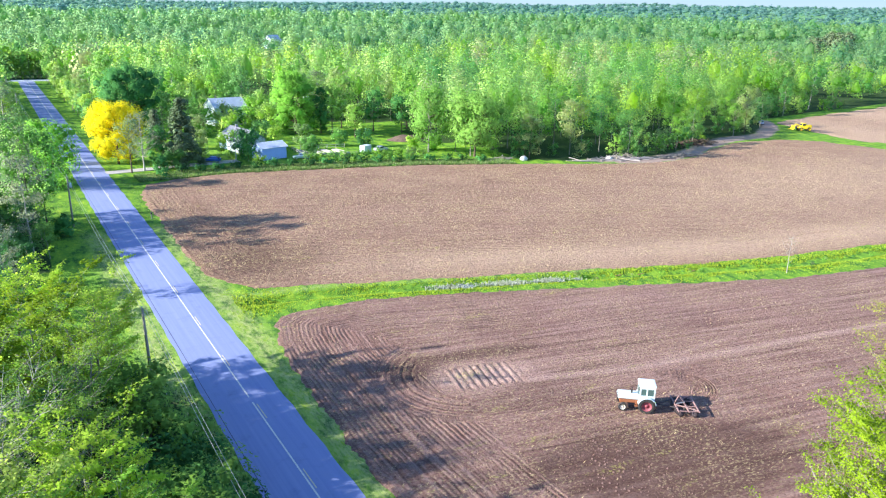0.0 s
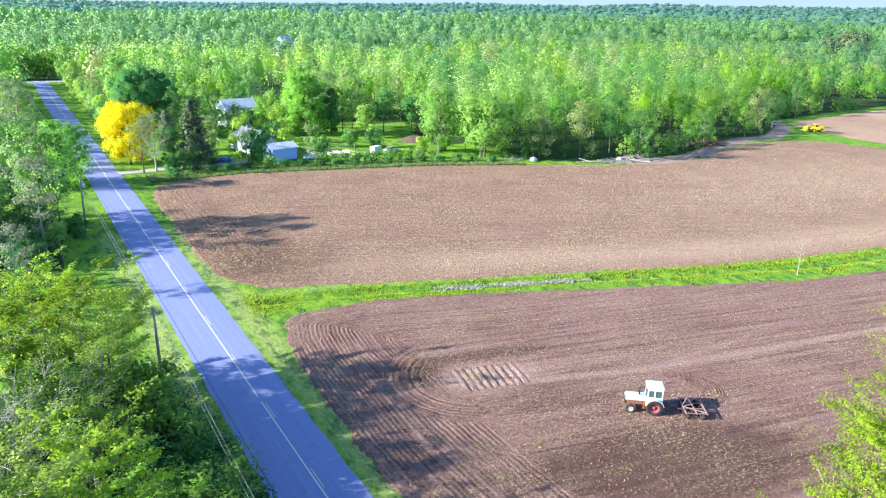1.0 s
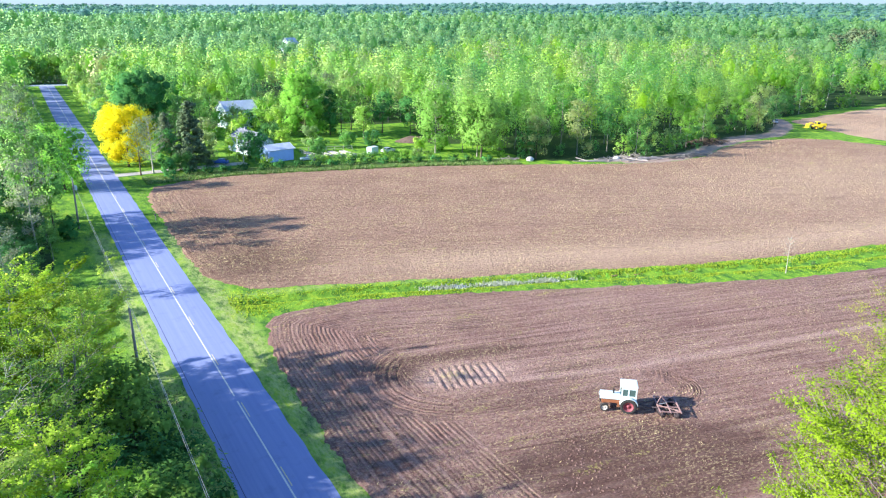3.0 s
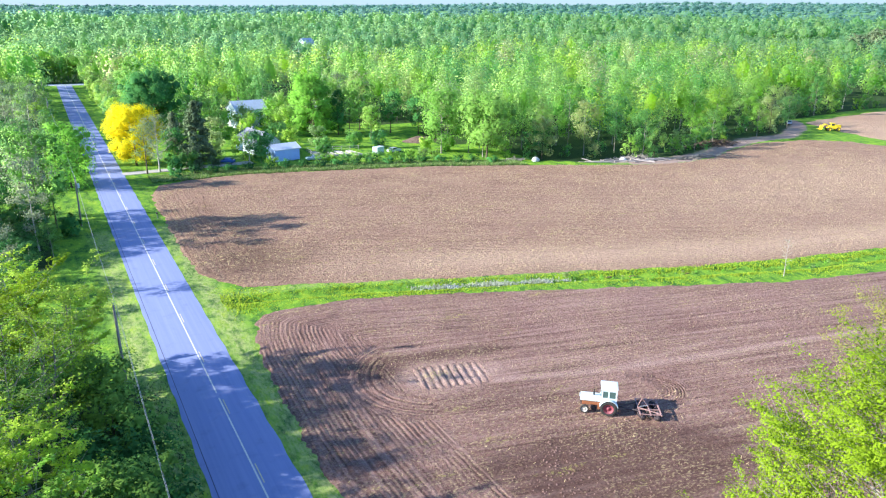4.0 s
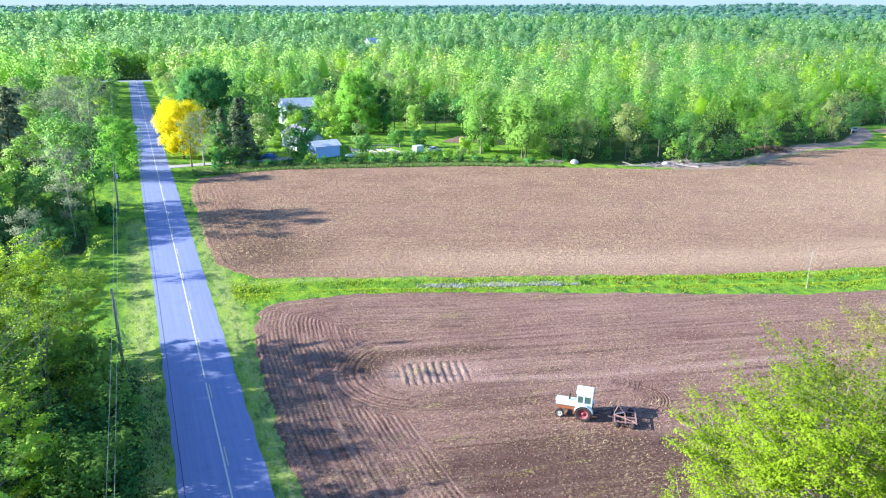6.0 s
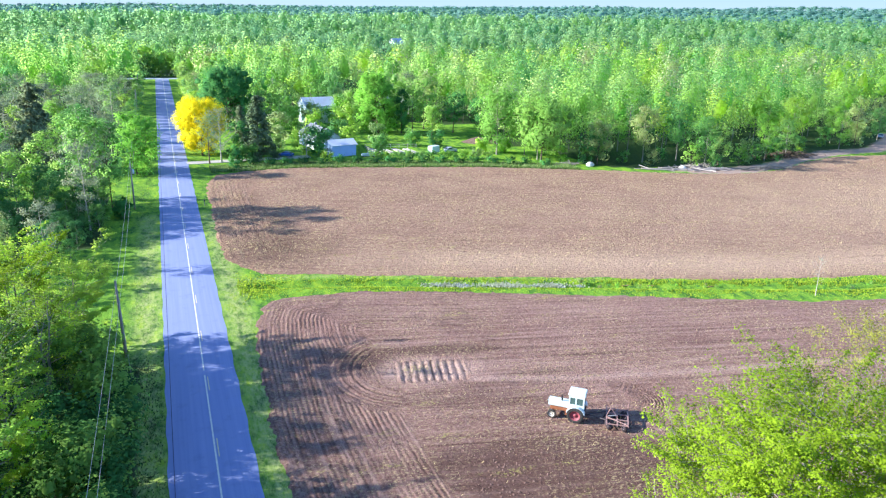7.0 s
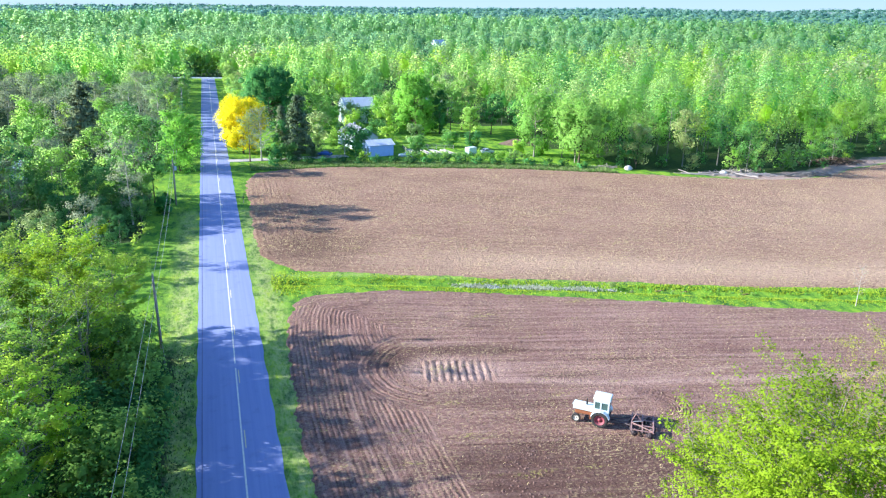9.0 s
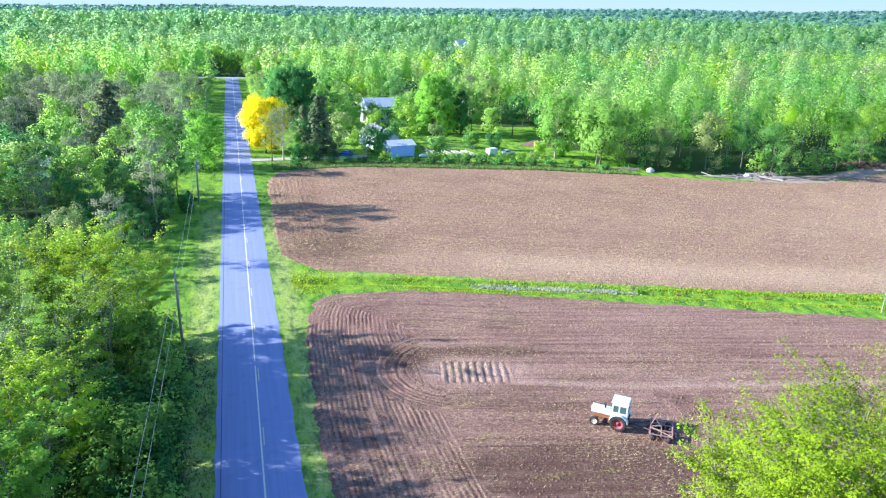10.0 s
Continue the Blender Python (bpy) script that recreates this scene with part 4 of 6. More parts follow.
plant(kinds_w, singles[~band & ~low_side], [0.24, 0.2, 0.17, 0.17, 0.10, 0.12, 0], rng_w, 0.72, 1.12)
plant(kinds_w, singles[low_side], [0.12, 0.04, 0.12, 0.16, 0.54, 0.02, 0], rng_w, 0.5, 0.78, [False] * 7)
fresh_w = [False] * 6 + [True]
plant(kinds_w, singles[band], [0.10, 0.04, 0.08, 0.06, 0.06, 0.02, 0.64], rng_w, 0.5, 0.74, fresh_w)
plant(kinds_w, [(-14.5, 134.6), (-19, 136.6), (-25, 138.5), (-14.5, 128.5), (-15.5, 124.5)], [0.1, 0, 0, 0, 0, 0.1, 0.8], rng_w, 0.74, 0.86, [False] * 7)
plant(kinds_w, [(-12.3, 134.4), (-18, 136.2)], [0, 0, 0, 0, 0, 1.0, 0], rng_w, 0.80, 0.84, [False] * 7)
filled = [(-14.5 - 5.6 * i + rng_w.uniform(-1.3, 1.3), 121.5 + 6.2 * j + 3 * (i % 2) + rng_w.uniform(-1.3, 1.3)) for i in range(7) for j in range(5)]
plant(kinds_w, [p for p in filled if p[1] < (136 if p[0] > -22 else 148)], [0.16, 0.04, 0.12, 0, 0.08, 0, 0.60], rng_w, 0.84, 1.02, [False] * 7)
# low trees added behind the near crowns, mostly unseen, to shade the verge
low_row = [(-18.5 - 6.6 * i + rng_w.uniform(-1.3, 1.3), 92 + 7.4 * j + 3 * (i % 2) + rng_w.uniform(-1.3, 1.3)) for i in range(4) for j in range(4)]
plant(kinds_w, low_row, [0.1, 0, 0.08, 0, 0.06, 0, 0.76], rng_w, 0.52, 0.68, [False] * 7)
end_row = [(x + rng_w.uniform(-1, 1), 446 + k * 5 + rng_w.uniform(-1.5, 1.5)) for x in np.arange(-26, 27, 3.6) for k in (0, 1)]
plant(kinds_w, end_row, [0.2, 0, 0.2, 0.6, 0, 0, 0], rng_w, 0.75, 1.0, [False] * 7)
verge_row = [(-17 - 2.2 * (i % 3) + rng_w.uniform(-0.8, 0.8), 100 + 3.6 * i + rng_w.uniform(-1, 1)) for i in range(9)]
plant(kinds_w, verge_row, [0.1, 0, 0.1, 0.1, 0, 0, 0.7], rng_w, 0.38, 0.55, [False] * 7)
road_rows = [(8.8 + rng_w.uniform(-0.6, 1.2), y + rng_w.uniform(-2, 2)) for y in np.arange(247, 426, 8)]
plant(kinds_w, road_rows, [0.3, 0.2, 0.2, 0.3, 0, 0, 0], rng_w, 0.62, 0.88, [False] * 7)
road_rows = [(-10.5 + rng_w.uniform(-1.8, 0.6), y + rng_w.uniform(-2, 2)) for y in np.arange(196, 426, 8)]
plant(kinds_w, road_rows, [0.3, 0.1, 0.3, 0.3, 0, 0, 0], rng_w, 0.42, 0.62, [False] * 7)
plant(kinds_w, [(-44, 126), (-50, 133), (-54, 142), (-51, 148)], [0.1, 0.1, 0.1, 0.1, 0, 0, 0.6], rng_w, 0.66, 0.82, [False] * 7)
plant(kinds_w, [(28, 237), (33, 241), (38, 245), (29.5, 228), (45, 252), (58, 252), (63, 246), (35, 233)], [0.3, 0.1, 0.2, 0.4, 0, 0, 0], rng_w, 0.7, 0.95, [False] * 7)
grey = [(-rng_w.uniform(14, 84), rng_w.uniform(184, 292)) for i in range(68)]
plant(kinds_w, grey, [0.1, 0, 0, 0.1, 0.8, 0, 0], rng_w, 0.72, 0.98, [False] * 7)
mid = P[~single]
mid = mid[~((mid[:, 0] > -80) & (mid[:, 0] < -12) & (mid[:, 1] > 180) & (mid[:, 1] < 288))]
d = np.hypot(mid[:, 0], mid[:, 1])
thick = rng_w.uniform(0, 1, len(mid)) < np.interp(d, [250, 340], [1.0, 0.62])
mid, d = mid[thick], d[thick]
far_woods("woods", mid[d < 330], rng_w, 24, 900, 0.52, "dense spring-green woods behind the fields", leaf_wood, trunk=True, scale=(0.62, 1.12), R=5.2, H=18.5, fine=1, body=0.40)
far_woods("woods_behind", mid[d >= 330], rng_w, 20, 270, 0.82, "spring-green woods stretching away in many hues", leaf_wood, scale=(0.55, 1.15), R=5.6, H=19, fine=1, body=0.46)
Q = scatter(rng_w, (-500, 1350), (-60, 1350), 16.0)
d = np.hypot(Q[:, 0], Q[:, 1])
old = (Q[:, 0] > -120) & (Q[:, 0] < 460) & (Q[:, 1] > 74) & (Q[:, 1] < 470)
Q = Q[woods_at(Q[:, 0], Q[:, 1]) & in_view(Q, 1.0) & ~old & (d < 1350) & (d > 200)]
Q = Q[(np.hypot(Q[:, 0] - 209, Q[:, 1] - 650) > 24) & (np.hypot(Q[:, 0] - 200, Q[:, 1] - 622) > 16)]
near = np.hypot(Q[:, 0], Q[:, 1]) < 800
far_woods("distant_woods", Q[near], rng_w, 16, 170, 1.15, "distant woods in many spring hues, tinted with haze", leaf_far_hazed, scale=(0.6, 1.15), R=7.2, H=19, fine=1, body=0.52)
far_woods("remote_woods", Q[~near], rng_w, 12, 42, 2.0, "remote woods reaching towards the horizon, tinted with haze", leaf_far_hazed, scale=(0.6, 1.4), R=7.8, H=19, patch=160.0, body=0.55)
S = scatter(rng_w, (-1500, 4500), (100, 4500), 54)
d = np.hypot(S[:, 0], S[:, 1])
S = S[in_view(S, 1.0) & (d >= 1320) & (d < 4400)]
far_woods("horizon_woods", S, rng_w, 9, 16, 4.2, "far woods along the horizon, leaves tinted with blue haze", leaf_horizon_hazed, scale=(0.7, 1.25), H=19, R=17, patch=500.0, body=0.6)


# ---- trees that stand alone ----
def put(ob, x, y, turn=0.0, s=1.0):
    ob.matrix_basis = stand(x, y, float(land(x, y)) - 0.05, turn, s)
    return ob


# roadside trees, thin in leaf, close to the camera's way
ROADSIDE = [(-14.6, 60.5, 12, 4.8), (-18, 64, 13.5, 5.4), (-16.6, 51, 12.4, 5.2), (-22.5, 54, 14, 6.0), (-16.2, 42, 12, 4.8), (-21.5, 43, 14.5, 5.4), (-27.5, 47, 13, 5.6), (-16.5, 32, 12, 4.6), (-21, 34, 14.5, 5),
            (-16.8, 22, 12, 4.6), (-19, 24, 15, 5.2), (-27, 60, 13.5, 6), (-27, 34, 13, 5.5), (-33, 54, 14, 6), (-14, 11, 14, 5), (-33, 66, 14, 6), (-40, 60, 15, 6), (-34, 42, 13.5, 6), (-35, 28, 13.5, 6),
            (-12.6, 68.5, 11.5, 4.6), (-18.5, 72.5, 12.5, 5.0), (-25, 70, 13, 5.4)]
for i, (x, y, H, R) in enumerate(ROADSIDE):
    thin, near = i in (0, 2, 3), i < 11 or i > 18
    bare = i == 5
    label = "grey thicket tree with almost bare branches" if bare else "roadside tree with grey branches and thin yellow-green leaves" if thin else "roadside tree in yellow-green spring leaf"
    put(tree(200 + i, H, R, H * 0.16, 0.21, (3500 if bare else 10000 if thin else 14000) if near else 7000, 0.14 if thin or bare else 0.20 if near else 0.30, leaf_bright if i in (1, 13) else leaf_thin, bark_pale if bare else bark_grey, label,
             limbs=38 if bare else 30, subs=14 if bare else 7, shape="vase" if i % 2 else "round", rise=0.8, spread=0.22 if not thin else 0.28, stems=2 if i % 3 == 0 else 1, sides=4, group="trees along the road", mass=0.0 if near else 0.22, fine=1, airy=0.75 if thin else 0.6, keep=0.75 if thin else 0.6, up=0.9), x, y, i * 1.1)


def shrub(seed, H, R, leaves, size, leaf, label, name="shrub", **more):
    return tree(seed, H, R, 0.15, 0.06, leaves, size, leaf, bark_brown, label, "shrub", limbs=9, subs=2, rise=0.9, spread=R * 0.3, sides=3, mass=0.42, fine=1, name=name, **more)


# undergrowth along the road and under the edge of the woods
rng_s = np.random.default_rng(23)
kinds = [shrub(400, 3.4, 2.0, 1000, 0.24, leaf_shade, "dense undergrowth shrub, leaves coloured dark for the shade", group="undergrowth"),
         shrub(401, 4.6, 2.3, 1000, 0.25, leaf_under, "tall leafy undergrowth shrub", group="undergrowth"), shrub(402, 2.6, 2.0, 1000, 0.23, leaf_shade, "low green shrub, leaves coloured dark for the shade", group="undergrowth")]
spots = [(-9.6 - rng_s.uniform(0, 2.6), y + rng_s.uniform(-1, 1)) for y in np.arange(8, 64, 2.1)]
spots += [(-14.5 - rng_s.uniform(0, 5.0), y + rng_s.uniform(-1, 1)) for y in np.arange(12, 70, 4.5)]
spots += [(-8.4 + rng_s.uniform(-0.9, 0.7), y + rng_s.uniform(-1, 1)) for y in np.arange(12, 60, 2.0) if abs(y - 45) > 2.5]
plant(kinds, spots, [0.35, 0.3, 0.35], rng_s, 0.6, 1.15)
edge = [shrub(410, 4.0, 2.4, 270, 0.46, leaf_wood, "leafy shrub at the edge of the woods", group="shrubs of the woods"), shrub(411, 5.5, 2.6, 300, 0.46, leaf_wood, "tall light green shrub under the trees", group="shrubs of the woods")]
spots = [(x, along(WOODS_EDGE, x) + rng_s.uniform(1.5, 12)) for x in np.arange(101, 330, 5.2)]
spots += [(x, 443.5 + rng_s.uniform(0, 4)) for x in np.arange(-30, 32, 2.9)]
spots += [(x, 236 + rng_s.uniform(0, 22)) for x in np.arange(16, 92, 3.6)]
spots = [p for p in spots if woods_at(p[0], p[1])]
plant(edge, spots, [0.6, 0.4], rng_s, 0.6, 1.3)
shade = [shrub(412, 4.0, 2.4, 420, 0.36, leaf_mid, "leafy green shrub under the roadside woods", group="shrubs of the roadside woods")]
spots = [(-16 - rng_s.uniform(0, 22), y + rng_s.uniform(-2, 2)) for y in np.arange(100, 182, 3.0)]
spots += [(-14.2 - rng_s.uniform(0, 3.5), y + rng_s.uniform(-1, 1)) for y in np.arange(100, 172, 2.6)]
plant(shade, [p for p in spots if woods_at(p[0], p[1]) and not 138 < p[1] < 172], [1.0], rng_s, 0.5, 1.0)


# the bright tree beside the near field
put(tree(301, 19.4, 9.7, 2.0, 0.28, 165000, 0.128, leaf_bright, bark_grey, "large broad tree in vivid yellow-green young leaf", limbs=90, subs=16, shape="dome", rise=0.3, spread=0.24, stems=3, sides=4, keep=0.95, up=0.3), 28.1, 11.6, 0.4)
put(tree(302, 15.0, 5.8, 4, 0.10, 12000, 0.12, leaf_olive, bark_grey, "thinly leafed olive tree with bare grey twigs", limbs=34, subs=12, rise=0.7, spread=0.3), 50.5, 23.0, 1.0)
put(tree(303, 17, 7, 3, 0.25, 6500, 0.36, leaf_bright, bark_grey, "broad tree in vivid yellow-green young leaf", limbs=26, subs=7, rise=0.65, spread=0.6), 44, 5.0, 1.0)
# garden and verge trees
put(tree(310, 13.4, 6.2, 1.2, 0.25, 24000, 0.22, leaf_yellow, bark_brown, "round tree covered in golden yellow spring leaves", limbs=52, subs=6, spread=0.75, mass=0.25, fine=1, solid=0.5), 7.4, 189, 0.3)
put(tree(311, 12, 3.2, 3.0, 0.19, 2200, 0.2, leaf_bud, bark_brown, "young tree with sparse pinkish buds", limbs=24, subs=8, rise=0.9, spread=0.4), 8.4, 176.6, 0.3)
put(tree(312, 13.4, 4.2, 3.0, 0.22, 2400, 0.18, leaf_bud, bark_pale, "nearly bare tree with pale grey branches", limbs=28, subs=10, rise=0.9, spread=0.4), 11.4, 177.6, 2.3)
put(tree(313, 17.8, 5.4, 0.9, 0.22, 12000, 0.42, leaf_needle, bark_brown, "old brown-green spruce beside the driveway", limbs=80, subs=3, shape="cone", spread=0.3, droop=0.6), 21.3, 180.5)
put(tree(315, 19.0, 8.2, 3, 0.35, 16000, 0.34, leaf_dark, bark_brown, "large round tree with deep green foliage", limbs=56, subs=5, spread=1.2, mass=0.24, fine=1, solid=0.5), 17.8, 232)
put(tree(314, 12.0, 3.2, 0.8, 0.18, 7000, 0.36, leaf_needle, bark_brown, "smaller brown-green spruce on the lawn", limbs=60, subs=3, shape="cone", spread=0.25, droop=0.5), 19.5, 204)
put(tree(316, 19.2, 7.0, 0.5, 0.4, 15000, 0.34, leaf_column, bark_brown, "big columnar tree, dense and bright green to the ground", limbs=60, subs=6, shape="column", spread=0.85, mass=0.25, fine=1, solid=0.5), 65, 217)
# dark tree added to stand for the shaded right side of the columnar one
put(tree(322, 14.5, 2.8, 0.5, 0.2, 4500, 0.4, leaf_dark, bark_brown, "narrow dark green tree added for the columnar tree's shaded side", limbs=30, subs=3, shape="column", mass=0.34, fine=1), 72.5, 215)
put(tree(317, 17.5, 5.6, 3.2, 0.22, 7500, 0.36, leaf_lime, bark_grey, "bright green tree beside the lawn", limbs=32, subs=5, spread=0.8, mass=0.28, fine=1), 87, 171)
put(tree(318, 15, 8.0, 2.6, 0.3, 9500, 0.36, leaf_lime, bark_brown, "broad green tree at the corner of the woods", limbs=36, subs=5, spread=0.9, mass=0.27, fine=1), 95.5, 160)
put(tree(319, 13.5, 5.0, 2.2, 0.28, 6000, 0.36, leaf_column, bark_brown, "weeping willow with hanging green strands", limbs=20, subs=5, spread=0.6, droop=1.9, mass=0.30), -8.5, 168)
put(tree(320, 21.5, 7.2, 1.5, 0.26, 13000, 0.5, leaf_needle, bark_brown, "tall dark spruce rising above the woods", limbs=70, subs=3, shape="cone", spread=0.4, droop=0.6), -31, 178)
dark = put(tree(330, 24, 8, 2.0, 0.3, 1500, 1.2, leaf_needle, bark_brown, "dark brown-green tree standing out of the far woods", limbs=24, subs=3, mass=0.34, fine=1, sides=3, group="dark far trees"), 602, 352)
for x, y in ((622, 372), (640, 366), (588, 362), (660, 392), (700, 410)):
    copy_thing(dark, stand(x, y, float(land(x, y)), x, 0.85 + 0.3 * math.sin(x) ** 2))
put(tree(321, 6.0, 1.3, 1.6, 0.07, 60, 0.12, leaf_bud, bark_pale, "small bare pale tree beside the ditch", limbs=14, subs=4, rise=1.4), 84.5, 57.6)


# ---- materials of the things ----
white_paint = painted("white_paint", (0.58, 0.68, 0.70), 0.45, 0, 0.4)
cream_wall = painted("pale_siding", (0.66, 0.72, 0.80), 0.6, 0, 0.2, 1.0)
shed_wall = painted("pale_blue_siding", (0.38, 0.54, 0.88), 0.6, 0, 0.2, 1.0)
roof_metal = painted("light_metal_roof", (0.58, 0.63, 0.70), 0.45, 0.2, 0.35, 0.8)
roof_dark = painted("grey_shingles", (0.24, 0.25, 0.29), 0.85, 0, 0.5, 1.5)
dark_glass = painted("dark_glass", (0.03, 0.05, 0.06), 0.08, 0, 0.1)
cab_glass = painted("tinted_cab_glass", (0.07, 0.12, 0.11), 0.1, 0, 0.2)
frame_dusty = painted("dusty_pink_iron", (0.36, 0.22, 0.20), 0.75, 0.1, 0.5, 4.0)
rubber = painted("rubber", (0.035, 0.032, 0.030), 0.85, 0, 0.8, 6.0)
red_rim = painted("red_rims", (0.30, 0.07, 0.09), 0.6, 0, 0.6)
pale_rim = painted("pale_rims", (0.62, 0.58, 0.50), 0.5, 0, 0.3)
rust = painted("rusty_orange_iron", (0.34, 0.13, 0.06), 0.75, 0.2, 0.5, 5.0)
dark_iron = painted("dark_iron", (0.09, 0.07, 0.075), 0.6, 0.5, 0.4, 5.0)
worn_steel = painted("worn_steel", (0.42, 0.41, 0.42), 0.4, 0.7, 0.3, 5.0)
dull_red = painted("faded_red_paint", (0.12, 0.055, 0.055), 0.65, 0.1, 0.5, 4.0)
black = painted("black_paint", (0.02, 0.02, 0.022), 0.5, 0, 0.3)
yellow_paint = painted("yellow_paint", (0.80, 0.58, 0.02), 0.45, 0, 0.3)
blue_paint = painted("blue_car_paint", (0.06, 0.14, 0.38), 0.25, 0.3, 0.1)
silver_paint = painted("pale_car_paint", (0.60, 0.66, 0.75), 0.25, 0.3, 0.1)
pole_wood = bark("pole_wood", (0.22, 0.20, 0.18), (0.36, 0.33, 0.30))
log_bark = bark("log_bark", (0.20, 0.17, 0.15), (0.42, 0.38, 0.36))
log_end = painted("cut_wood", (0.55, 0.42, 0.27), 0.9, 0, 0.4)
stone = make_plain("field_stone", (0.42, 0.42, 0.42), (0.66, 0.65, 0.63), 3.0)
fence_wood = bark("fence_wood", (0.42, 0.38, 0.32), (0.62, 0.58, 0.50))


# ---- tractor with its disc harrow ----
def make_wheel(parent, x, y, r, w, rim_mat, lugs, dish):
    """A wheel round the y axis: tyre with lugs, rim with hub."""
    pr = [(r * 0.62, -w * 0.42), (r * 0.80, -w * 0.5), (r * 0.95, -w * 0.46), (r * 0.985, -w * 0.3), (r * 0.985, w * 0.3), (r * 0.95, w * 0.46), (r * 0.80, w * 0.5), (r * 0.62, w * 0.42), (r * 0.60, 0), (r * 0.62, -w * 0.42)]
    wheel = thing("wheel", "", "")
    wheel.parent = parent
    wheel.matrix_basis = pose(x, y, r)
    bm = lathe(pr, 32, "Y")
    for i in range(lugs):
        t = 2 * math.pi * i / lugs
        for side in (-1, 1):
            tt = t + (math.pi / lugs if side > 0 else 0)
            m = Matrix.Rotation(-tt, 4, "Y") @ Matrix.Translation((r * 0.99, side * w * 0.24, 0)) @ Matrix.Rotation(side * 0.6, 4, "X")
            add_box(bm, (-0.03 * r, 0.045 * r), (-w * 0.24, w * 0.24), (-0.035 * r, 0.035 * r), m)
    part("tyre", bm, rubber, wheel, smooth=False)
    s = 1 if y > 0 else -1
    d = s * dish
    part("rim", lathe([(r * 0.63, d + s * w * 0.34), (r * 0.56, d + s * w * 0.30), (r * 0.50, d), (r * 0.22, d * 0.6), (r * 0.20, d + s * 0.06), (0.001, d + s * 0.07)], 28, "Y"), rim_mat, wheel, smooth=True)
    return wheel


def make_tractor(m):
    t = thing("tractor", "white farm tractor with cab and red rear rims, working the field", "tractor", m)
    part("hood", box((0.75, 2.75), (-0.36, 0.36), (1.05, 1.68), bevel=0.07), white_paint, t, "white engine hood")
    part("grille", box((2.752, 2.80), (-0.30, 0.30), (1.08, 1.58), bevel=0.02), dark_iron, t, "dark radiator grille")
    for s in (-1, 1):
        part("headlight", lathe([(0.001, 0.0), (0.09, 0.0), (0.09, 0.03), (0.001, 0.045)], 14, "X"), white_paint, t).location = (2.80, 0.2 * s, 1.46)
    part("engine", box((0.3, 2.55), (-0.27, 0.27), (0.62, 1.05), bevel=0.05), rust, t, "rusty orange engine block")
    part("axle_bolster", box((2.10, 2.45), (-0.82, 0.82), (0.40, 0.56), bevel=0.04), rust, t)
    part("gearbox", box((-0.45, 0.45), (-0.36, 0.36), (0.55, 1.15), bevel=0.06), rust, t)
    part("rear_axle", rod((0, -0.95, 0.80), (0, 0.95, 0.80), 0.13, sides=14), rust, t)
    bm = bmesh.new()
    add_rod(bm, (1.45, 0.20, 1.65), (1.45, 0.20, 2.35), 0.045, sides=12)
    add_rod(bm, (1.45, 0.20, 1.75), (1.45, 0.20, 2.10), 0.085, sides=12)
    part("exhaust", bm, black, t, "black upright exhaust stack")
    cab = thing("cab", "", "")
    cab.parent = t
    x0, x1, w, z0, z1 = -0.72, 0.72, 0.72, 1.15, 2.72
    part("floor_pan", box((x0, x1), (-w, w), (z0 - 0.08, z0), bevel=0.02), white_paint, cab)
    part("roof", box((x0 - 0.12, x1 + 0.14), (-w - 0.08, w + 0.08), (z1, z1 + 0.17), bevel=0.06, taper=0.94), white_paint, cab, "white cab roof")
    bm = bmesh.new()
    for x in (x0 + 0.04, 0.05, x1 - 0.04):
        for s in (-1, 1):
            add_box(bm, (x - 0.07, x + 0.07), (s * w - 0.045, s * w + 0.045), (z0, z1))
    for s in (-1, 1):
        add_box(bm, (x0, x1), (s * w - 0.035, s * w + 0.035), (z0, z0 + 0.62))
        add_box(bm, (x0, x1), (s * w - 0.035, s * w + 0.035), (z1 - 0.24, z1))
    for x in (x0, x1):
        add_box(bm, (x - 0.035, x + 0.035), (-w, w), (z0, z0 + 0.45))
        add_box(bm, (x - 0.035, x + 0.035), (-w, w), (z1 - 0.12, z1))
    part("cab_frame", bm, white_paint, cab)
    for s in (-1, 1):
        part("window", box((x0 + 0.09, 0.0), (s * w - 0.01, s * w + 0.01), (z0 + 0.62, z1 - 0.24)), cab_glass, cab)
        part("window", box((0.10, x1 - 0.09), (s * w - 0.01, s * w + 0.01), (z0 + 0.62, z1 - 0.24)), cab_glass, cab)
    for x in (x0, x1):
        part("window", box((x - 0.01, x + 0.01), (-w + 0.045, w - 0.045), (z0 + 0.45, z1 - 0.12)), cab_glass, cab)
    for s in (-1, 1):
        bm = bmesh.new()
        prev = None
        for i in range(9):
            a = radians(15 + 150 * i / 8)
            c = Vector((0.92 * math.cos(a) - 0.02, 0, 0.80 + 0.92 * math.sin(a)))
            ring = [bm.verts.new((c.x * k, s * yy, 0.80 + (c.z - 0.80) * k)) for yy, k in ((0.66, 1.0), (1.22, 1.0), (1.22, 0.95), (0.66, 0.95))]
            if prev:
                for q in range(4):
                    bm.faces.new((prev[q], prev[(q + 1) % 4], ring[(q + 1) % 4], ring[q]))
            prev = ring
        bmesh.ops.recalc_face_normals(bm, faces=bm.faces)
        part("fender", bm, white_paint, t, "white rear fender")
        make_wheel(t, 0, 0.98 * s, 0.80, 0.44, red_rim, 20, 0.06)
        make_wheel(t, 2.28, 0.86 * s, 0.44, 0.26, pale_rim, 0, 0.03)
        bm = bmesh.new()
        for q in range(3):
            add_box(bm, (0.78, 1.05), (s * 0.5 - 0.16, s * 0.5 + 0.16), (0.45 + 0.25 * q, 0.48 + 0.25 * q))
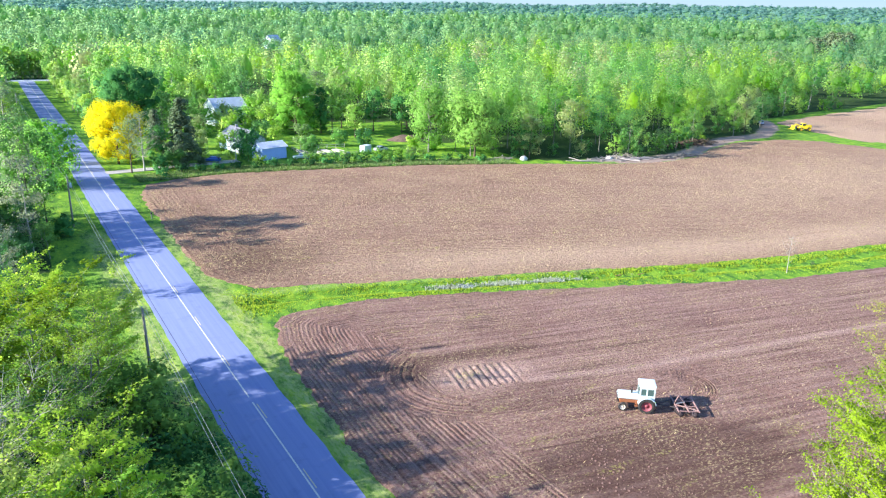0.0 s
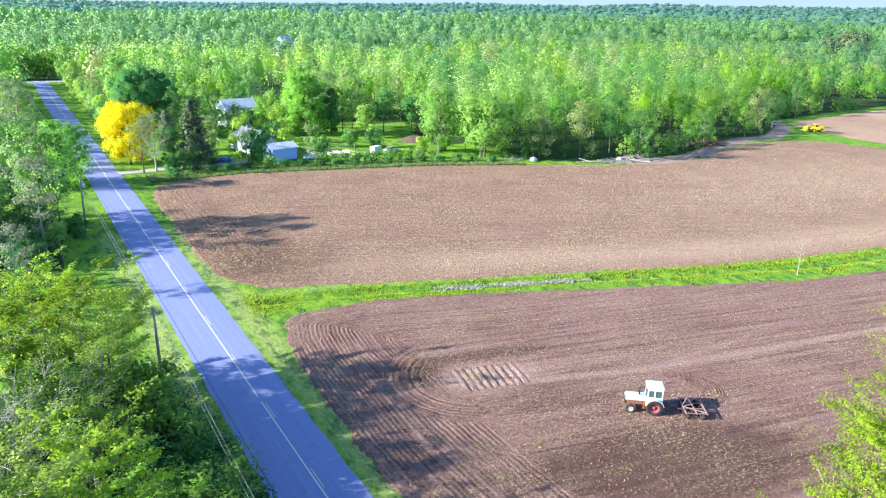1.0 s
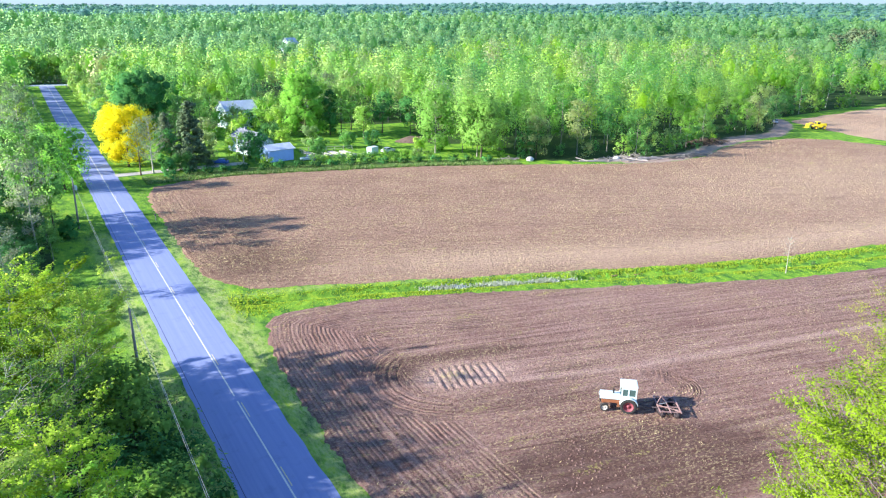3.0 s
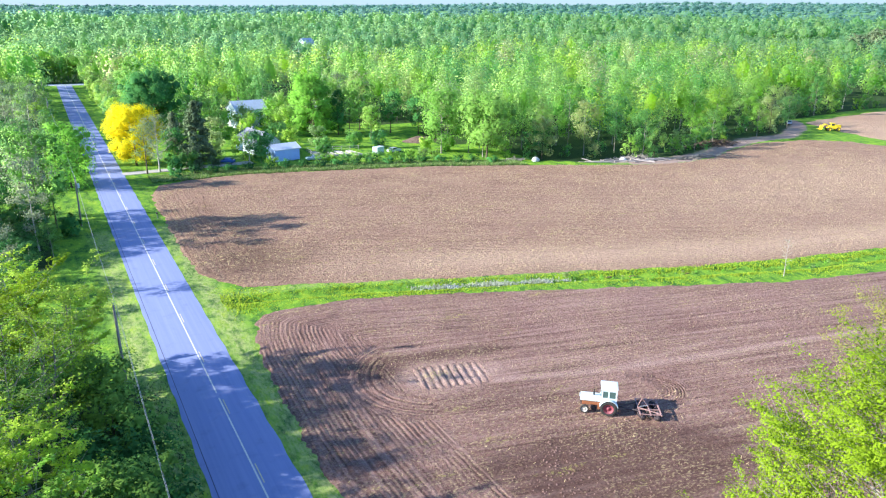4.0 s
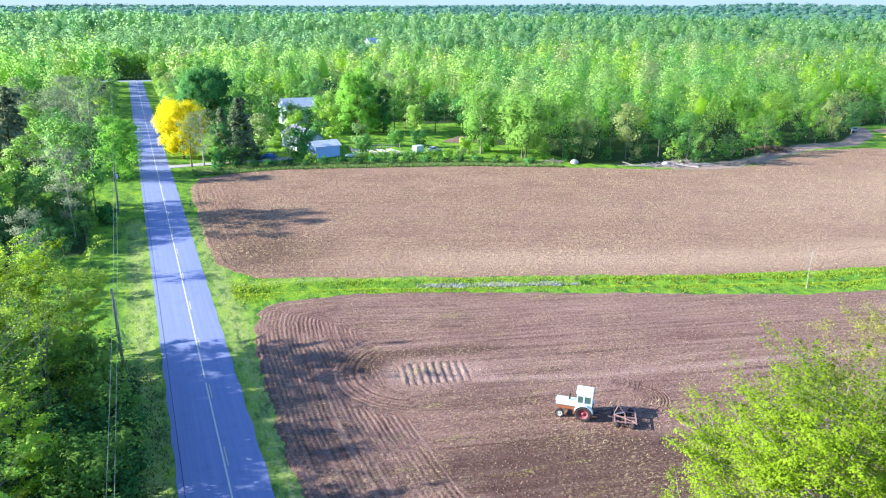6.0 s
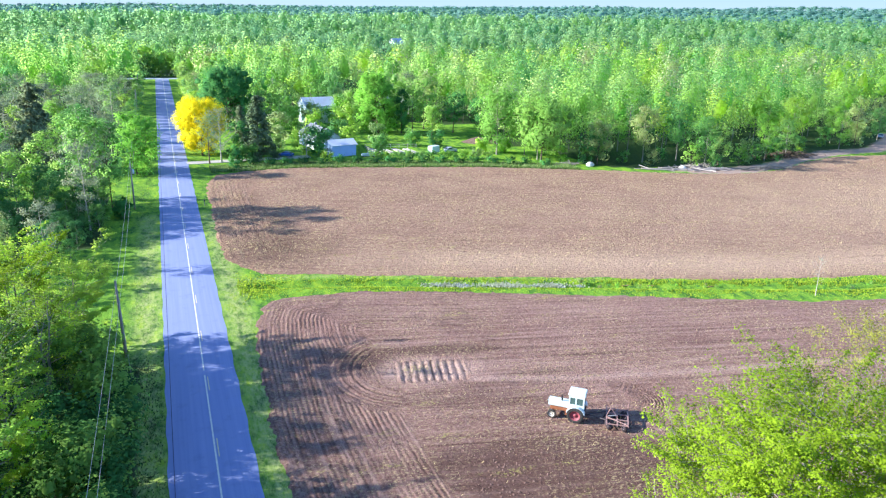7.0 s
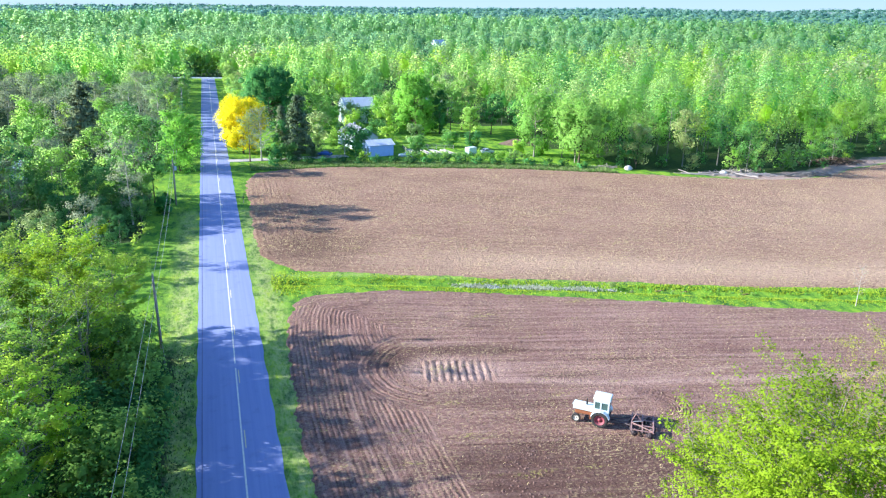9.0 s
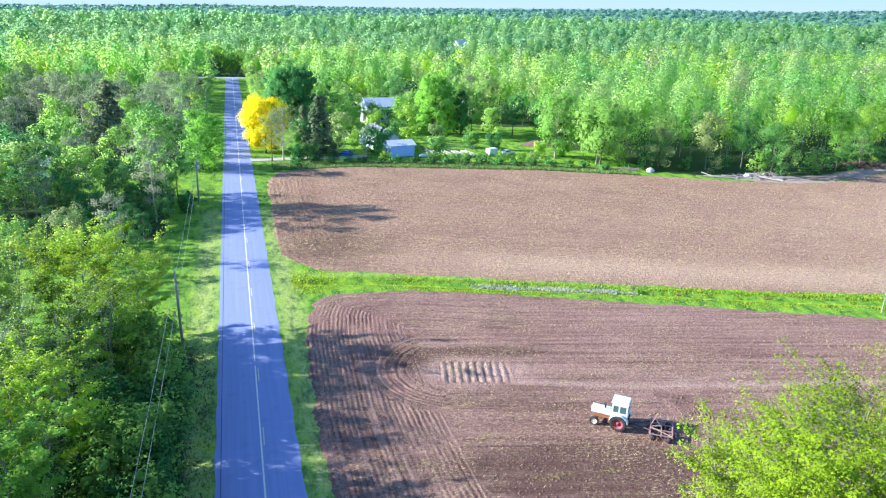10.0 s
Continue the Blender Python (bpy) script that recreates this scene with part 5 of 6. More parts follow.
        add_rod(bm, (0.92, s * 0.62, 0.45), (0.92, s * 0.62, 1.15), 0.02)
        part("step", bm, rust, t)
    part("drawbar", box((-1.15, -0.4), (-0.06, 0.06), (0.48, 0.56)), dark_iron, t)
    return t


def make_harrow(m):
    h = thing("disc_harrow", "dusty pink-brown disc harrow drawn behind the tractor", "harrow", m)
    bm = bmesh.new()
    for s in (-1, 1):
        add_rod(bm, (0, 0, 0.52), (-1.6, 0.75 * s, 0.66), 0.055)
    part("tongue", bm, dark_iron, h)
    bm = bmesh.new()
    for x in (-1.6, -2.5, -3.4):
        add_box(bm, (x - 0.045, x + 0.045), (-1.45, 1.45), (0.60, 0.69))
    for y in (-1.3, -0.45, 0.45, 1.3):
        add_box(bm, (-3.4, -1.6), (y - 0.035, y + 0.035), (0.61, 0.68))
    part("main_frame", bm, frame_dusty, h, "dusty pink-brown iron frame")
    for x, a in ((-1.75, 0.30), (-3.25, -0.30)):
        for s in (-1, 1):
            gang = thing("gang", "", "")
            gang.parent = h
            gang.matrix_basis = pose(x, 0.72 * s, 0.30, 0, 0, math.degrees(a * s))
            part("gang_shaft", rod((0, -0.66, 0), (0, 0.66, 0), 0.035), worn_steel, gang)
            for y in (-0.4, 0.4):
                part("hanger", box((-0.04, 0.04), (y - 0.03, y + 0.03), (0.0, 0.34)), frame_dusty, gang)
            for i in range(6):
                y = -0.6 + 0.24 * i
                d = part("disc", lathe([(0.001, 0.05), (0.15, 0.035), (0.27, -0.01), (0.27, -0.02), (0.15, 0.022), (0.001, 0.035)], 18, "Y"), dark_iron, gang, smooth=True)
                d.location = (0, y, 0)
    for s in (-1, 1):
        w = make_wheel(h, -2.5, 0.62 * s, 0.30, 0.16, dark_iron, 0, 0.02)
        part("wheel_arm", rod((-2.5, 0.45 * s, 0.34), (-2.1, 0.45 * s, 0.66), 0.04), frame_dusty, h)
    bm = bmesh.new()
    add_rod(bm, (-1.6, 0, 0.7), (-1.9, 0, 1.45), 0.04)
    add_rod(bm, (-2.5, 0, 0.7), (-1.9, 0, 1.45), 0.035)
    part("mast", bm, frame_dusty, h, "raised hydraulic mast")
    for sx in (-1, 1):
        part("brace", rod((-1.62, 0.3 * sx, 0.72), (-3.36, 1.3 * sx, 0.72), 0.035), frame_dusty, h)
    part("rear_post", rod((-3.4, -1.2, 0.66), (-3.45, -1.2, 1.5), 0.035), frame_dusty, h)
    part("cylinder", rod((-1.7, 0.25, 0.78), (-2.4, 0.25, 0.95), 0.05), worn_steel, h)
    return h


TRACTOR = pose(33.5, 40.1, 0.04, 0, 0, 140)
make_tractor(TRACTOR)
make_harrow(TRACTOR @ pose(-1.1, 0, 0, 0, 0, 6) @ Matrix.Scale(1.12, 4))


# ---- houses ----
def make_house(name, m, w, d, h, rise, wall_mat, roof_mat, label, windows=(), doors=(), over=0.4, category="house", chimney=False):
    """A gabled house: walls over w by d, eaves at h, the ridge along x. windows: (side, place, sill, width, height)."""
    t = thing(name, label, category, m)
    th = 0.16
    for s in (-1, 1):
        part("wall", box((-w / 2, w / 2), (s * d / 2 - th / 2, s * d / 2 + th / 2), (0, h)), wall_mat, t)
    for s in (-1, 1):
        bm = bmesh.new()
        a = [bm.verts.new((s * w / 2 - th / 2, y, z)) for y, z in ((-d / 2 + 0.08, 0), (d / 2 - 0.08, 0), (d / 2 - 0.08, h), (0, h + rise), (-d / 2 + 0.08, h))]
        f = bm.faces.new(a)
        out = bmesh.ops.extrude_face_region(bm, geom=[f])
        bmesh.ops.translate(bm, vec=(th, 0, 0), verts=[v for v in out["geom"] if isinstance(v, bmesh.types.BMVert)])
        bmesh.ops.recalc_face_normals(bm, faces=bm.faces)
        part("gable", bm, wall_mat, t)
    n = math.hypot(d / 2, rise)
    roof = thing("roof", "", "")
    roof.parent = t
    for s in (-1, 1):
        a = math.degrees(math.atan2(rise, d / 2))
        mm = pose(0, 0, h + rise + 0.03) @ Matrix.Rotation(radians(-a * s), 4, "X")
        y0, y1 = (0, (n + over)) if s > 0 else (-(n + over), 0)
        bm = box((-w / 2 - over, w / 2 + over), (y0, y1), (0.02, 0.12), mm)
        seams = int((w + 2 * over) / 0.9)
        for i in range(seams + 1):
            x = -w / 2 - over + i * (w + 2 * over) / seams
            add_box(bm, (x - 0.025, x + 0.025), (y0, y1), (0.12, 0.15), mm)
        part("roof_slope", bm, roof_mat, roof)
    for side, at, sill, ww, wh in windows:
        mm = pose(at, -d / 2 - th / 2, sill) if side == "front" else pose(at, d / 2 + th / 2, sill, 0, 0, 180) if side == "back" else pose((-w / 2 - th / 2) if side == "left" else (w / 2 + th / 2), at, sill, 0, 0, -90 if side == "left" else 90)
        win = thing("window", "", "")
        win.parent = t
        win.matrix_basis = mm
        bm = bmesh.new()
        for x in (-ww / 2, ww / 2):
            add_box(bm, (x - 0.05, x + 0.05), (-0.05, 0.02), (-0.05, wh + 0.05))
        for z in (0, wh, wh / 2):
            add_box(bm, (-ww / 2, ww / 2), (-0.045, 0.02), (z - 0.04, z + 0.04))
        part("window_frame", bm, white_paint, win)
        part("pane", box((-ww / 2, ww / 2), (-0.02, 0.0), (0, wh)), dark_glass, win)
    for side, at, ww, wh, mat in doors:
        mm = pose(at, -d / 2 - th / 2, 0) if side == "front" else pose((-w / 2 - th / 2) if side == "left" else (w / 2 + th / 2), at, 0, 0, 0, -90 if side == "left" else 90)
        dr = part("door", box((-ww / 2, ww / 2), (-0.06, 0.0), (0.05, wh), bevel=0.01), mat, t)
        dr.matrix_basis = mm
    if chimney:
        part("chimney", box((w * 0.2, w * 0.2 + 0.6), (-0.3, 0.3), (h + rise * 0.5, h + rise + 0.8), bevel=0.02), roof_dark, roof)
    return t


make_house("shed", pose(43.6, 181.5, 0, 0, 0, 12), 7.2, 5.2, 3.1, 1.1, shed_wall, roof_metal, "pale blue-white shed with a light metal roof at the field edge", [("left", 0.4, 1.2, 0.9, 0.9)], [("left", -1.3, 1.0, 2.0, white_paint)], category="shed")
make_house("house", pose(41, 197, 0, 0, 0, 100), 12, 8, 3.4, 2.4, cream_wall, roof_dark, "low pale house with a grey roof behind garden shrubs", [("left", -2, 1, 1.2, 1.2), ("left", 2, 1, 1.2, 1.2), ("front", -2, 1, 1.4, 1.2), ("front", 2.5, 1, 1.2, 1.2)], [("front", 0.3, 1.0, 2.05, white_paint)], chimney=True)
make_house("farmhouse", pose(50.5, 246, 0, 0, 0, 8), 11, 8.5, 6.2, 2.6, cream_wall, roof_metal, "white two-storey farmhouse with a pale metal roof", [("front", -3, 3.8, 1.1, 1.4), ("front", 0.5, 3.8, 1.1, 1.4), ("front", 3.6, 3.8, 1.1, 1.4), ("left", 0, 3.8, 1.1, 1.4), ("front", -3, 1, 1.1, 1.4), ("front", 3, 1, 1.1, 1.4)], [("front", 0.5, 1.0, 2.1, white_paint)])
make_house("bungalow", pose(-47.5, 164, 0, 0, 0, 10), 12, 7.5, 2.7, 1.3, cream_wall, roof_metal, "low house with a blue-white roof among the trees", [("front", -2, 1, 1.2, 1.1), ("front", 2, 1, 1.2, 1.1)], [("front", 0, 1.0, 2.05, white_paint)])
make_house("outbuilding", pose(103, 300, 0, 0, 0, 20), 4.5, 3.5, 2.6, 1.2, white_paint, roof_metal, "small white outbuilding on a lawn", [], [("front", 0, 1.2, 2.0, roof_dark)], category="shed")
make_house("garage", pose(88, 286, 0, 0, 0, 60), 6, 5, 3.0, 1.6, cream_wall, roof_metal, "pale garage beside the woods", [], [("front", 0, 2.4, 2.2, white_paint)], category="garage")
zb = float(land(209, 650))
make_house("far_barn", pose(209, 650, zb - 0.3, 0, 0, 30), 13, 9, 9, 4.5, white_paint, roof_metal, "white barn far off among the woods", [], [("front", 0, 3, 4, roof_dark)], category="barn")


# ---- poles and wires ----
def make_pole(x, y, H, lean=0.0, box_on=False):
    p = thing("utility_pole", "weathered grey wooden utility pole beside the road", "utility pole", pose(x, y, -0.1, 0, lean, 0), "utility poles")
    part("shaft", lathe([(0.001, 0), (0.17, 0.0), (0.15, H * 0.5), (0.11, H), (0.001, H + 0.02)], 12), pole_wood, p, smooth=True)
    ins = lathe([(0.02, 0), (0.02, 0.1), (0.06, 0.12), (0.05, 0.2), (0.001, 0.24)], 10)
    part("insulator", ins, white_paint, p).location = (0, 0, H)
    for i, z in enumerate((H - 1.4,)):
        part("bracket", rod((0, 0, z), (0.28, 0, z + 0.1), 0.03, sides=6), dark_iron, p)
    if box_on:
        part("transformer", lathe([(0.001, 0), (0.2, 0.0), (0.22, 0.05), (0.22, 0.75), (0.16, 0.82), (0.001, 0.84)], 16), white_paint, p, "pale transformer can", True).location = (0.36, 0, H - 2.1)
    return p


POLES = [(-8.2, 1.5, 9.4), (-7.9, 67.5, 9.2), (-8.4, 134, 9.3), (-9.2, 200, 9.3), (-10.3, 272, 9.5), (-11, 345, 9.5)]
for i, (x, y, H) in enumerate(POLES):
    make_pole(x, y, H, -1.2 if i == 1 else 0.3, i == 2)


def wire(a, b, sag, r, label):
    a, b = np.array(a), np.array(b)
    t = np.linspace(0, 1, 19)[:, None]
    pts = a * (1 - t) + b * t
    pts[:, 2] -= (4 * sag * t * (1 - t))[:, 0]
    v, f = tubes([(pts, np.full(19, r))], 5)
    return tagged(new("power_line", mesh_of("power_line", v, f, worn_steel, smooth=True)), label, "power line", "power lines")


for (xa, ya, ha), (xb, yb, hb) in zip(POLES, POLES[1:]):
    wire((xa, ya, ha + 0.12), (xb, yb, hb + 0.12), 0.7, 0.014, "thin overhead power line between the poles")
    wire((xa + 0.25, ya, ha - 1.4), (xb + 0.25, yb, hb - 1.4), 0.8, 0.016, "lower overhead cable between the poles")
wire((-7.9, 67.5, 6.8), (-7.2, 62.0, 0.0), 0.02, 0.014, "steel guy wire of the leaning pole")


# ---- mailbox, boulders, logs ----
def make_mailbox(x, y):
    m = thing("mailbox", "small dark mailbox on a wooden post at the verge", "mailbox", pose(x, y, -0.05))
    part("post", box((-0.05, 0.05), (-0.05, 0.05), (0, 1.05), bevel=0.008), pole_wood, m)
    bm = bmesh.new()
    prof = [(-0.13, 0), (0.13, 0), (0.13, 0.16)] + [(0.13 * math.cos(a), 0.16 + 0.13 * math.sin(a)) for a in (0.5, 1.05, 1.57, 2.1, 2.64)] + [(-0.13, 0.16)]
    ends = [[bm.verts.new((u, v * 1.0 - 0.28 + 0.0, 1.06 + w)) for u, w in prof] for v in (0, 0.56)]
    for i in range(len(prof)):
        j = (i + 1) % len(prof)
        bm.faces.new((ends[0][i], ends[0][j], ends[1][j], ends[1][i]))
    bm.faces.new(ends[0][::-1]), bm.faces.new(ends[1])
    bmesh.ops.recalc_face_normals(bm, faces=bm.faces)
    part("mail_case", bm, black, m)
    part("flag", box((0.135, 0.15), (-0.02, 0.02), (1.1, 1.34)), dull_red, m)
    return m


def boulder(x, y, r, label, seed=0, z=0.0):
    bm = bmesh.new()
    bmesh.ops.create_icosphere(bm, subdivisions=3, radius=r)
    for v in bm.verts:
        k = 1 + 0.22 * noise.noise(v.co * (1.6 / r) + Vector((seed, 0, 0))) + 0.07 * noise.noise(v.co * (5 / r))
        v.co = Vector((v.co.x * k * 1.2, v.co.y * k, v.co.z * k * 0.72 + r * 0.42))
    ob = part("boulder", bm, stone, None, "", True)
    ob.matrix_basis = pose(x, y, z, 0, 0, seed * 40)
    return tagged(ob, label, "boulder")


make_mailbox(4.5, 133.2)
boulder(105, 149.8, 1.0, "pale grey boulder at the edge of the woods", 1)
# two made-up stones stand in for unidentified pale shapes on the verge
boulder(-8.0, 45.2, 0.42, "unidentified pale shape in the shaded roadside grass, built as a stone", 2, -0.1)
boulder(-8.5, 45.9, 0.18, "smaller unidentified white shape beside it, built as a stone", 3, -0.1)
boulder(128.0, 140.2, 0.8, "weathered boulder among felled logs", 4)


def make_log(x, y, z, ln, r, turn, tilt, label="pale barkless log on a heap of felled timber"):
    rng = np.random.default_rng(int(x * 31 + y * 7))
    t = thing("log", label, "log", pose(x, y, z, 0, tilt, turn), "felled logs")
    n = 6
    pts = np.stack([np.linspace(-ln / 2, ln / 2, n), rng.normal(0, 0.04, n), rng.normal(0, 0.03, n)], 1)
    v, f = tubes([(pts, np.linspace(r, r * 0.75, n) * rng.uniform(0.93, 1.07, n))], 9)
    child("log_body", mesh_of("log_body", v, f, log_bark, smooth=True), t)
    for e, rr in ((pts[0], r), (pts[-1], r * 0.75)):
        part("cut_end", rod(e - np.array([0.012, 0, 0]), e + np.array([0.012, 0, 0]), rr * 0.93, sides=9), log_end, t)
    return t


rng_l = np.random.default_rng(31)
for i in range(34):
    f = rng_l.uniform(0, 1)
    x = 117 + 22 * f + rng_l.normal(0, 0.8)
    y = along(WOODS_EDGE, x) - 0.4 + rng_l.uniform(-1.6, 1.2)
    make_log(x, y, 0.16 + rng_l.choice([0, 0, 0.26]), rng_l.uniform(3, 8), rng_l.uniform(0.10, 0.24), rng_l.normal(-28, 22), rng_l.normal(0, 2))


def brush_heap(x, y, rx, ry, h, n, label, mat, seed):
    """A heap of broken branches."""
    rng = np.random.default_rng(seed)
    paths = []
    for i in range(n):
        u, v = rng.normal(0, 0.45, 2)
        c = np.array([x + u * rx, y + v * ry, max(0.1, h * math.exp(-(u * u + v * v) * 1.5) * rng.uniform(0.1, 1))])
        a, ln = rng.uniform(0, 6.28), rng.uniform(0.8, 2.6)
        w = np.array([math.cos(a), math.sin(a), rng.normal(0, 0.35)]) * ln
        pts = np.stack([c - w / 2, c + rng.normal(0, 0.1, 3), c + w / 2])
        pts[:, 2] = np.maximum(pts[:, 2], 0.04)
        r = rng.uniform(0.03, 0.12)
        paths.append((pts, np.array([r, r * 0.8, r * 0.4])))
    v, f = tubes(paths, 4)
    return tagged(new("brush_heap", mesh_of("brush_heap", v, f, mat, smooth=True)), label, "brush heap", kind="stuff")


brush_heap(172, 147, 13, 2.4, 2.0, 420, "dark heap of cut brush at the edge of the field", bark_brown, 1)
brush_heap(152, 134.5, 9, 1.8, 0.8, 220, "low scatter of broken branches on bare soil", bark_grey, 2)
brush_heap(132, 141, 9, 2.2, 0.9, 200, "pale heap of broken branches beside the logs", log_bark, 3)
brush_heap(99.5, 153.5, 5, 1.5, 0.5, 90, "scatter of sticks below the corner tree", bark_grey, 4)


# ---- vehicles and garden things ----
def make_car(m, paint, label):
    c = thing("car", label, "car", m)
    bm = bmesh.new()
    prof = [(-2.2, 0.35), (2.15, 0.35), (2.25, 0.62), (2.05, 0.80), (0.95, 0.92), (0.35, 1.42), (-1.15, 1.45), (-1.95, 0.98), (-2.25, 0.90)]
    sides = [[bm.verts.new((x, s * (0.86 if z < 1.0 else 0.70), z)) for x, z in prof] for s in (-1, 1)]
    for i in range(len(prof)):
        j = (i + 1) % len(prof)
        bm.faces.new((sides[0][i], sides[0][j], sides[1][j], sides[1][i]))
    bm.faces.new(sides[0][::-1]), bm.faces.new(sides[1])
    bmesh.ops.recalc_face_normals(bm, faces=bm.faces)
    bmesh.ops.bevel(bm, geom=list(bm.edges), offset=0.05, segments=2, affect="EDGES")
    part("body", bm, paint, c)
    for s in (-1, 1):
        bm = bmesh.new()
        a = [bm.verts.new((x, s * y, z)) for x, y, z in ((0.78, 0.835, 0.98), (-1.75, 0.835, 1.02), (-1.15, 0.735, 1.38), (0.32, 0.735, 1.36))]
        bm.faces.new(a if s < 0 else a[::-1])
        part("side_window", bm, dark_glass, c)
        for x in (-1.4, 1.4):
            make_wheel(c, x, 0.76 * s, 0.33, 0.2, worn_steel, 0, 0.02)
    for x0, z0, x1, z1 in ((0.93, 0.96, 0.40, 1.38), (-1.92, 1.02, -1.20, 1.41)):
        bm = bmesh.new()
        k = 0.03 if x0 > 0 else -0.03
        bm.faces.new([bm.verts.new(v) for v in ((x0 + k, -0.74, z0 + 0.03), (x0 + k, 0.74, z0 + 0.03), (x1 + k, 0.62, z1 + 0.03), (x1 + k, -0.62, z1 + 0.03))])
        part("windscreen", bm, dark_glass, c)
    return c


make_car(pose(28.4, 181.6, 0.05, 0, 0, 150), blue_paint, "dark blue car parked on the driveway")
make_car(pose(50.6, 176.5, 0.0, 0, 0, 170), silver_paint, "pale car parked beside the garden")
make_car(pose(75.5, 178.4, 0.0, 0, 0, 20), silver_paint, "pale blue car on the lawn")


def make_trailer(m):
    t = thing("trailer", "small white box trailer on the lawn", "trailer", m)
    part("box_body", box((-1.5, 1.5), (-0.9, 0.9), (0.5, 2.3), bevel=0.06), white_paint, t)
    part("hitch", rod((1.5, 0, 0.5), (2.5, 0, 0.45), 0.05), dark_iron, t)
    part("rear_door", box((-1.53, -1.502), (-0.7, 0.7), (0.65, 2.1)), roof_metal, t)
    for s in (-1, 1):
        make_wheel(t, 0, 0.98 * s, 0.33, 0.18, pale_rim, 0, 0.02)
    return t


make_trailer(pose(69.8, 176.8, 0, 0, 0, 25))


def make_loader(m):
    t = thing("wheel_loader", "yellow wheel loader parked between two fields", "wheel loader", m)
    part("chassis", box((-2.6, 2.0), (-0.9, 0.9), (0.8, 1.4), bevel=0.08), yellow_paint, t)
    part("engine_cover", box((-2.7, -0.4), (-0.85, 0.85), (1.4, 2.3), bevel=0.15), yellow_paint, t)
    cab = part("cab", box((-0.4, 1.1), (-0.75, 0.75), (1.4, 2.9), bevel=0.08), yellow_paint, t)
    part("window", box((-0.2, 0.9), (-0.77, 0.77), (2.0, 2.7)), dark_glass, cab)
    part("window", box((1.08, 1.12), (-0.6, 0.6), (2.0, 2.7)), dark_glass, cab)
    for s in (-1, 1):
        bm = bmesh.new()
        add_rod(bm, (1.0, 0.6 * s, 1.6), (2.9, 0.6 * s, 2.5), 0.14)
        add_rod(bm, (2.9, 0.6 * s, 2.5), (4.2, 0.6 * s, 1.4), 0.12)
        part("arm", bm, yellow_paint, t)
        for x in (-1.7, 1.5):
            make_wheel(t, x, 1.05 * s, 0.72, 0.5, yellow_paint, 0, 0.05)
    bm = bmesh.new()
    pr = [(4.0, 2.0), (4.1, 0.9), (4.5, 0.55), (5.3, 0.6), (5.3, 0.66), (4.55, 0.65), (4.2, 0.98), (4.12, 2.0)]
    ends = [[bm.verts.new((x, y, z)) for x, z in pr] for y in (-1.2, 1.2)]
    for i in range(len(pr)):
        j = (i + 1) % len(pr)
        bm.faces.new((ends[0][i], ends[0][j], ends[1][j], ends[1][i]))
    bm.faces.new(ends[0][::-1]), bm.faces.new(ends[1])
    bmesh.ops.recalc_face_normals(bm, faces=bm.faces)
    part("bucket", bm, yellow_paint, t)
    return t


make_loader(pose(240, 151.5, 0, 0, 0, 150))
small = make_car(pose(241, 170, 0, 0, 0, 40), silver_paint, "pale vehicle parked at the edge of the woods")


def make_fence(a, b, h=1.2, gap=2.4, rails=2):
    a, b = Vector(a), Vector(b)
    n = max(2, int((b - a).length / gap))
    f = thing("garden_fence", "weathered pale wooden garden fence with open rails", "fence", None)
    for i in range(n + 1):
        p = a.lerp(b, i / n)
        part("post", box((p.x - 0.06, p.x + 0.06), (p.y - 0.06, p.y + 0.06), (-0.05, h)), fence_wood, f)
    for k in range(rails):
        z = h * (0.4 + 0.5 * k)
        part("rail", rod((a.x, a.y, z), (b.x, b.y, z), 0.05, sides=6), fence_wood, f)
    return f


make_fence((52, 178, 0), (66, 174.5, 0))
make_fence((53, 190, 0), (68, 187, 0))
make_fence((52, 178, 0), (53, 190, 0))


def garden_bed(x, y, w, ln, turn):
    t = thing("garden_bed", "raised garden bed with pale boards and soil", "garden bed", pose(x, y, 0, 0, 0, turn))
    bm = bmesh.new()
    for s in (-1, 1):
        add_box(bm, (s * w / 2 - 0.04, s * w / 2 + 0.04), (-ln / 2, ln / 2), (-0.05, 0.35))
        add_box(bm, (-w / 2, w / 2), (s * ln / 2 - 0.04, s * ln / 2 + 0.04), (-0.05, 0.34))
    part("boards", bm, fence_wood, t)
    part("soil", box((-w / 2 + 0.05, w / 2 - 0.05), (-ln / 2 + 0.05, ln / 2 - 0.05), (-0.05, 0.28)), gravel, t)


for i in range(4):
    garden_bed(54.5 + 3.3 * i, 184 - 0.75 * i, 1.3, 7, 10)
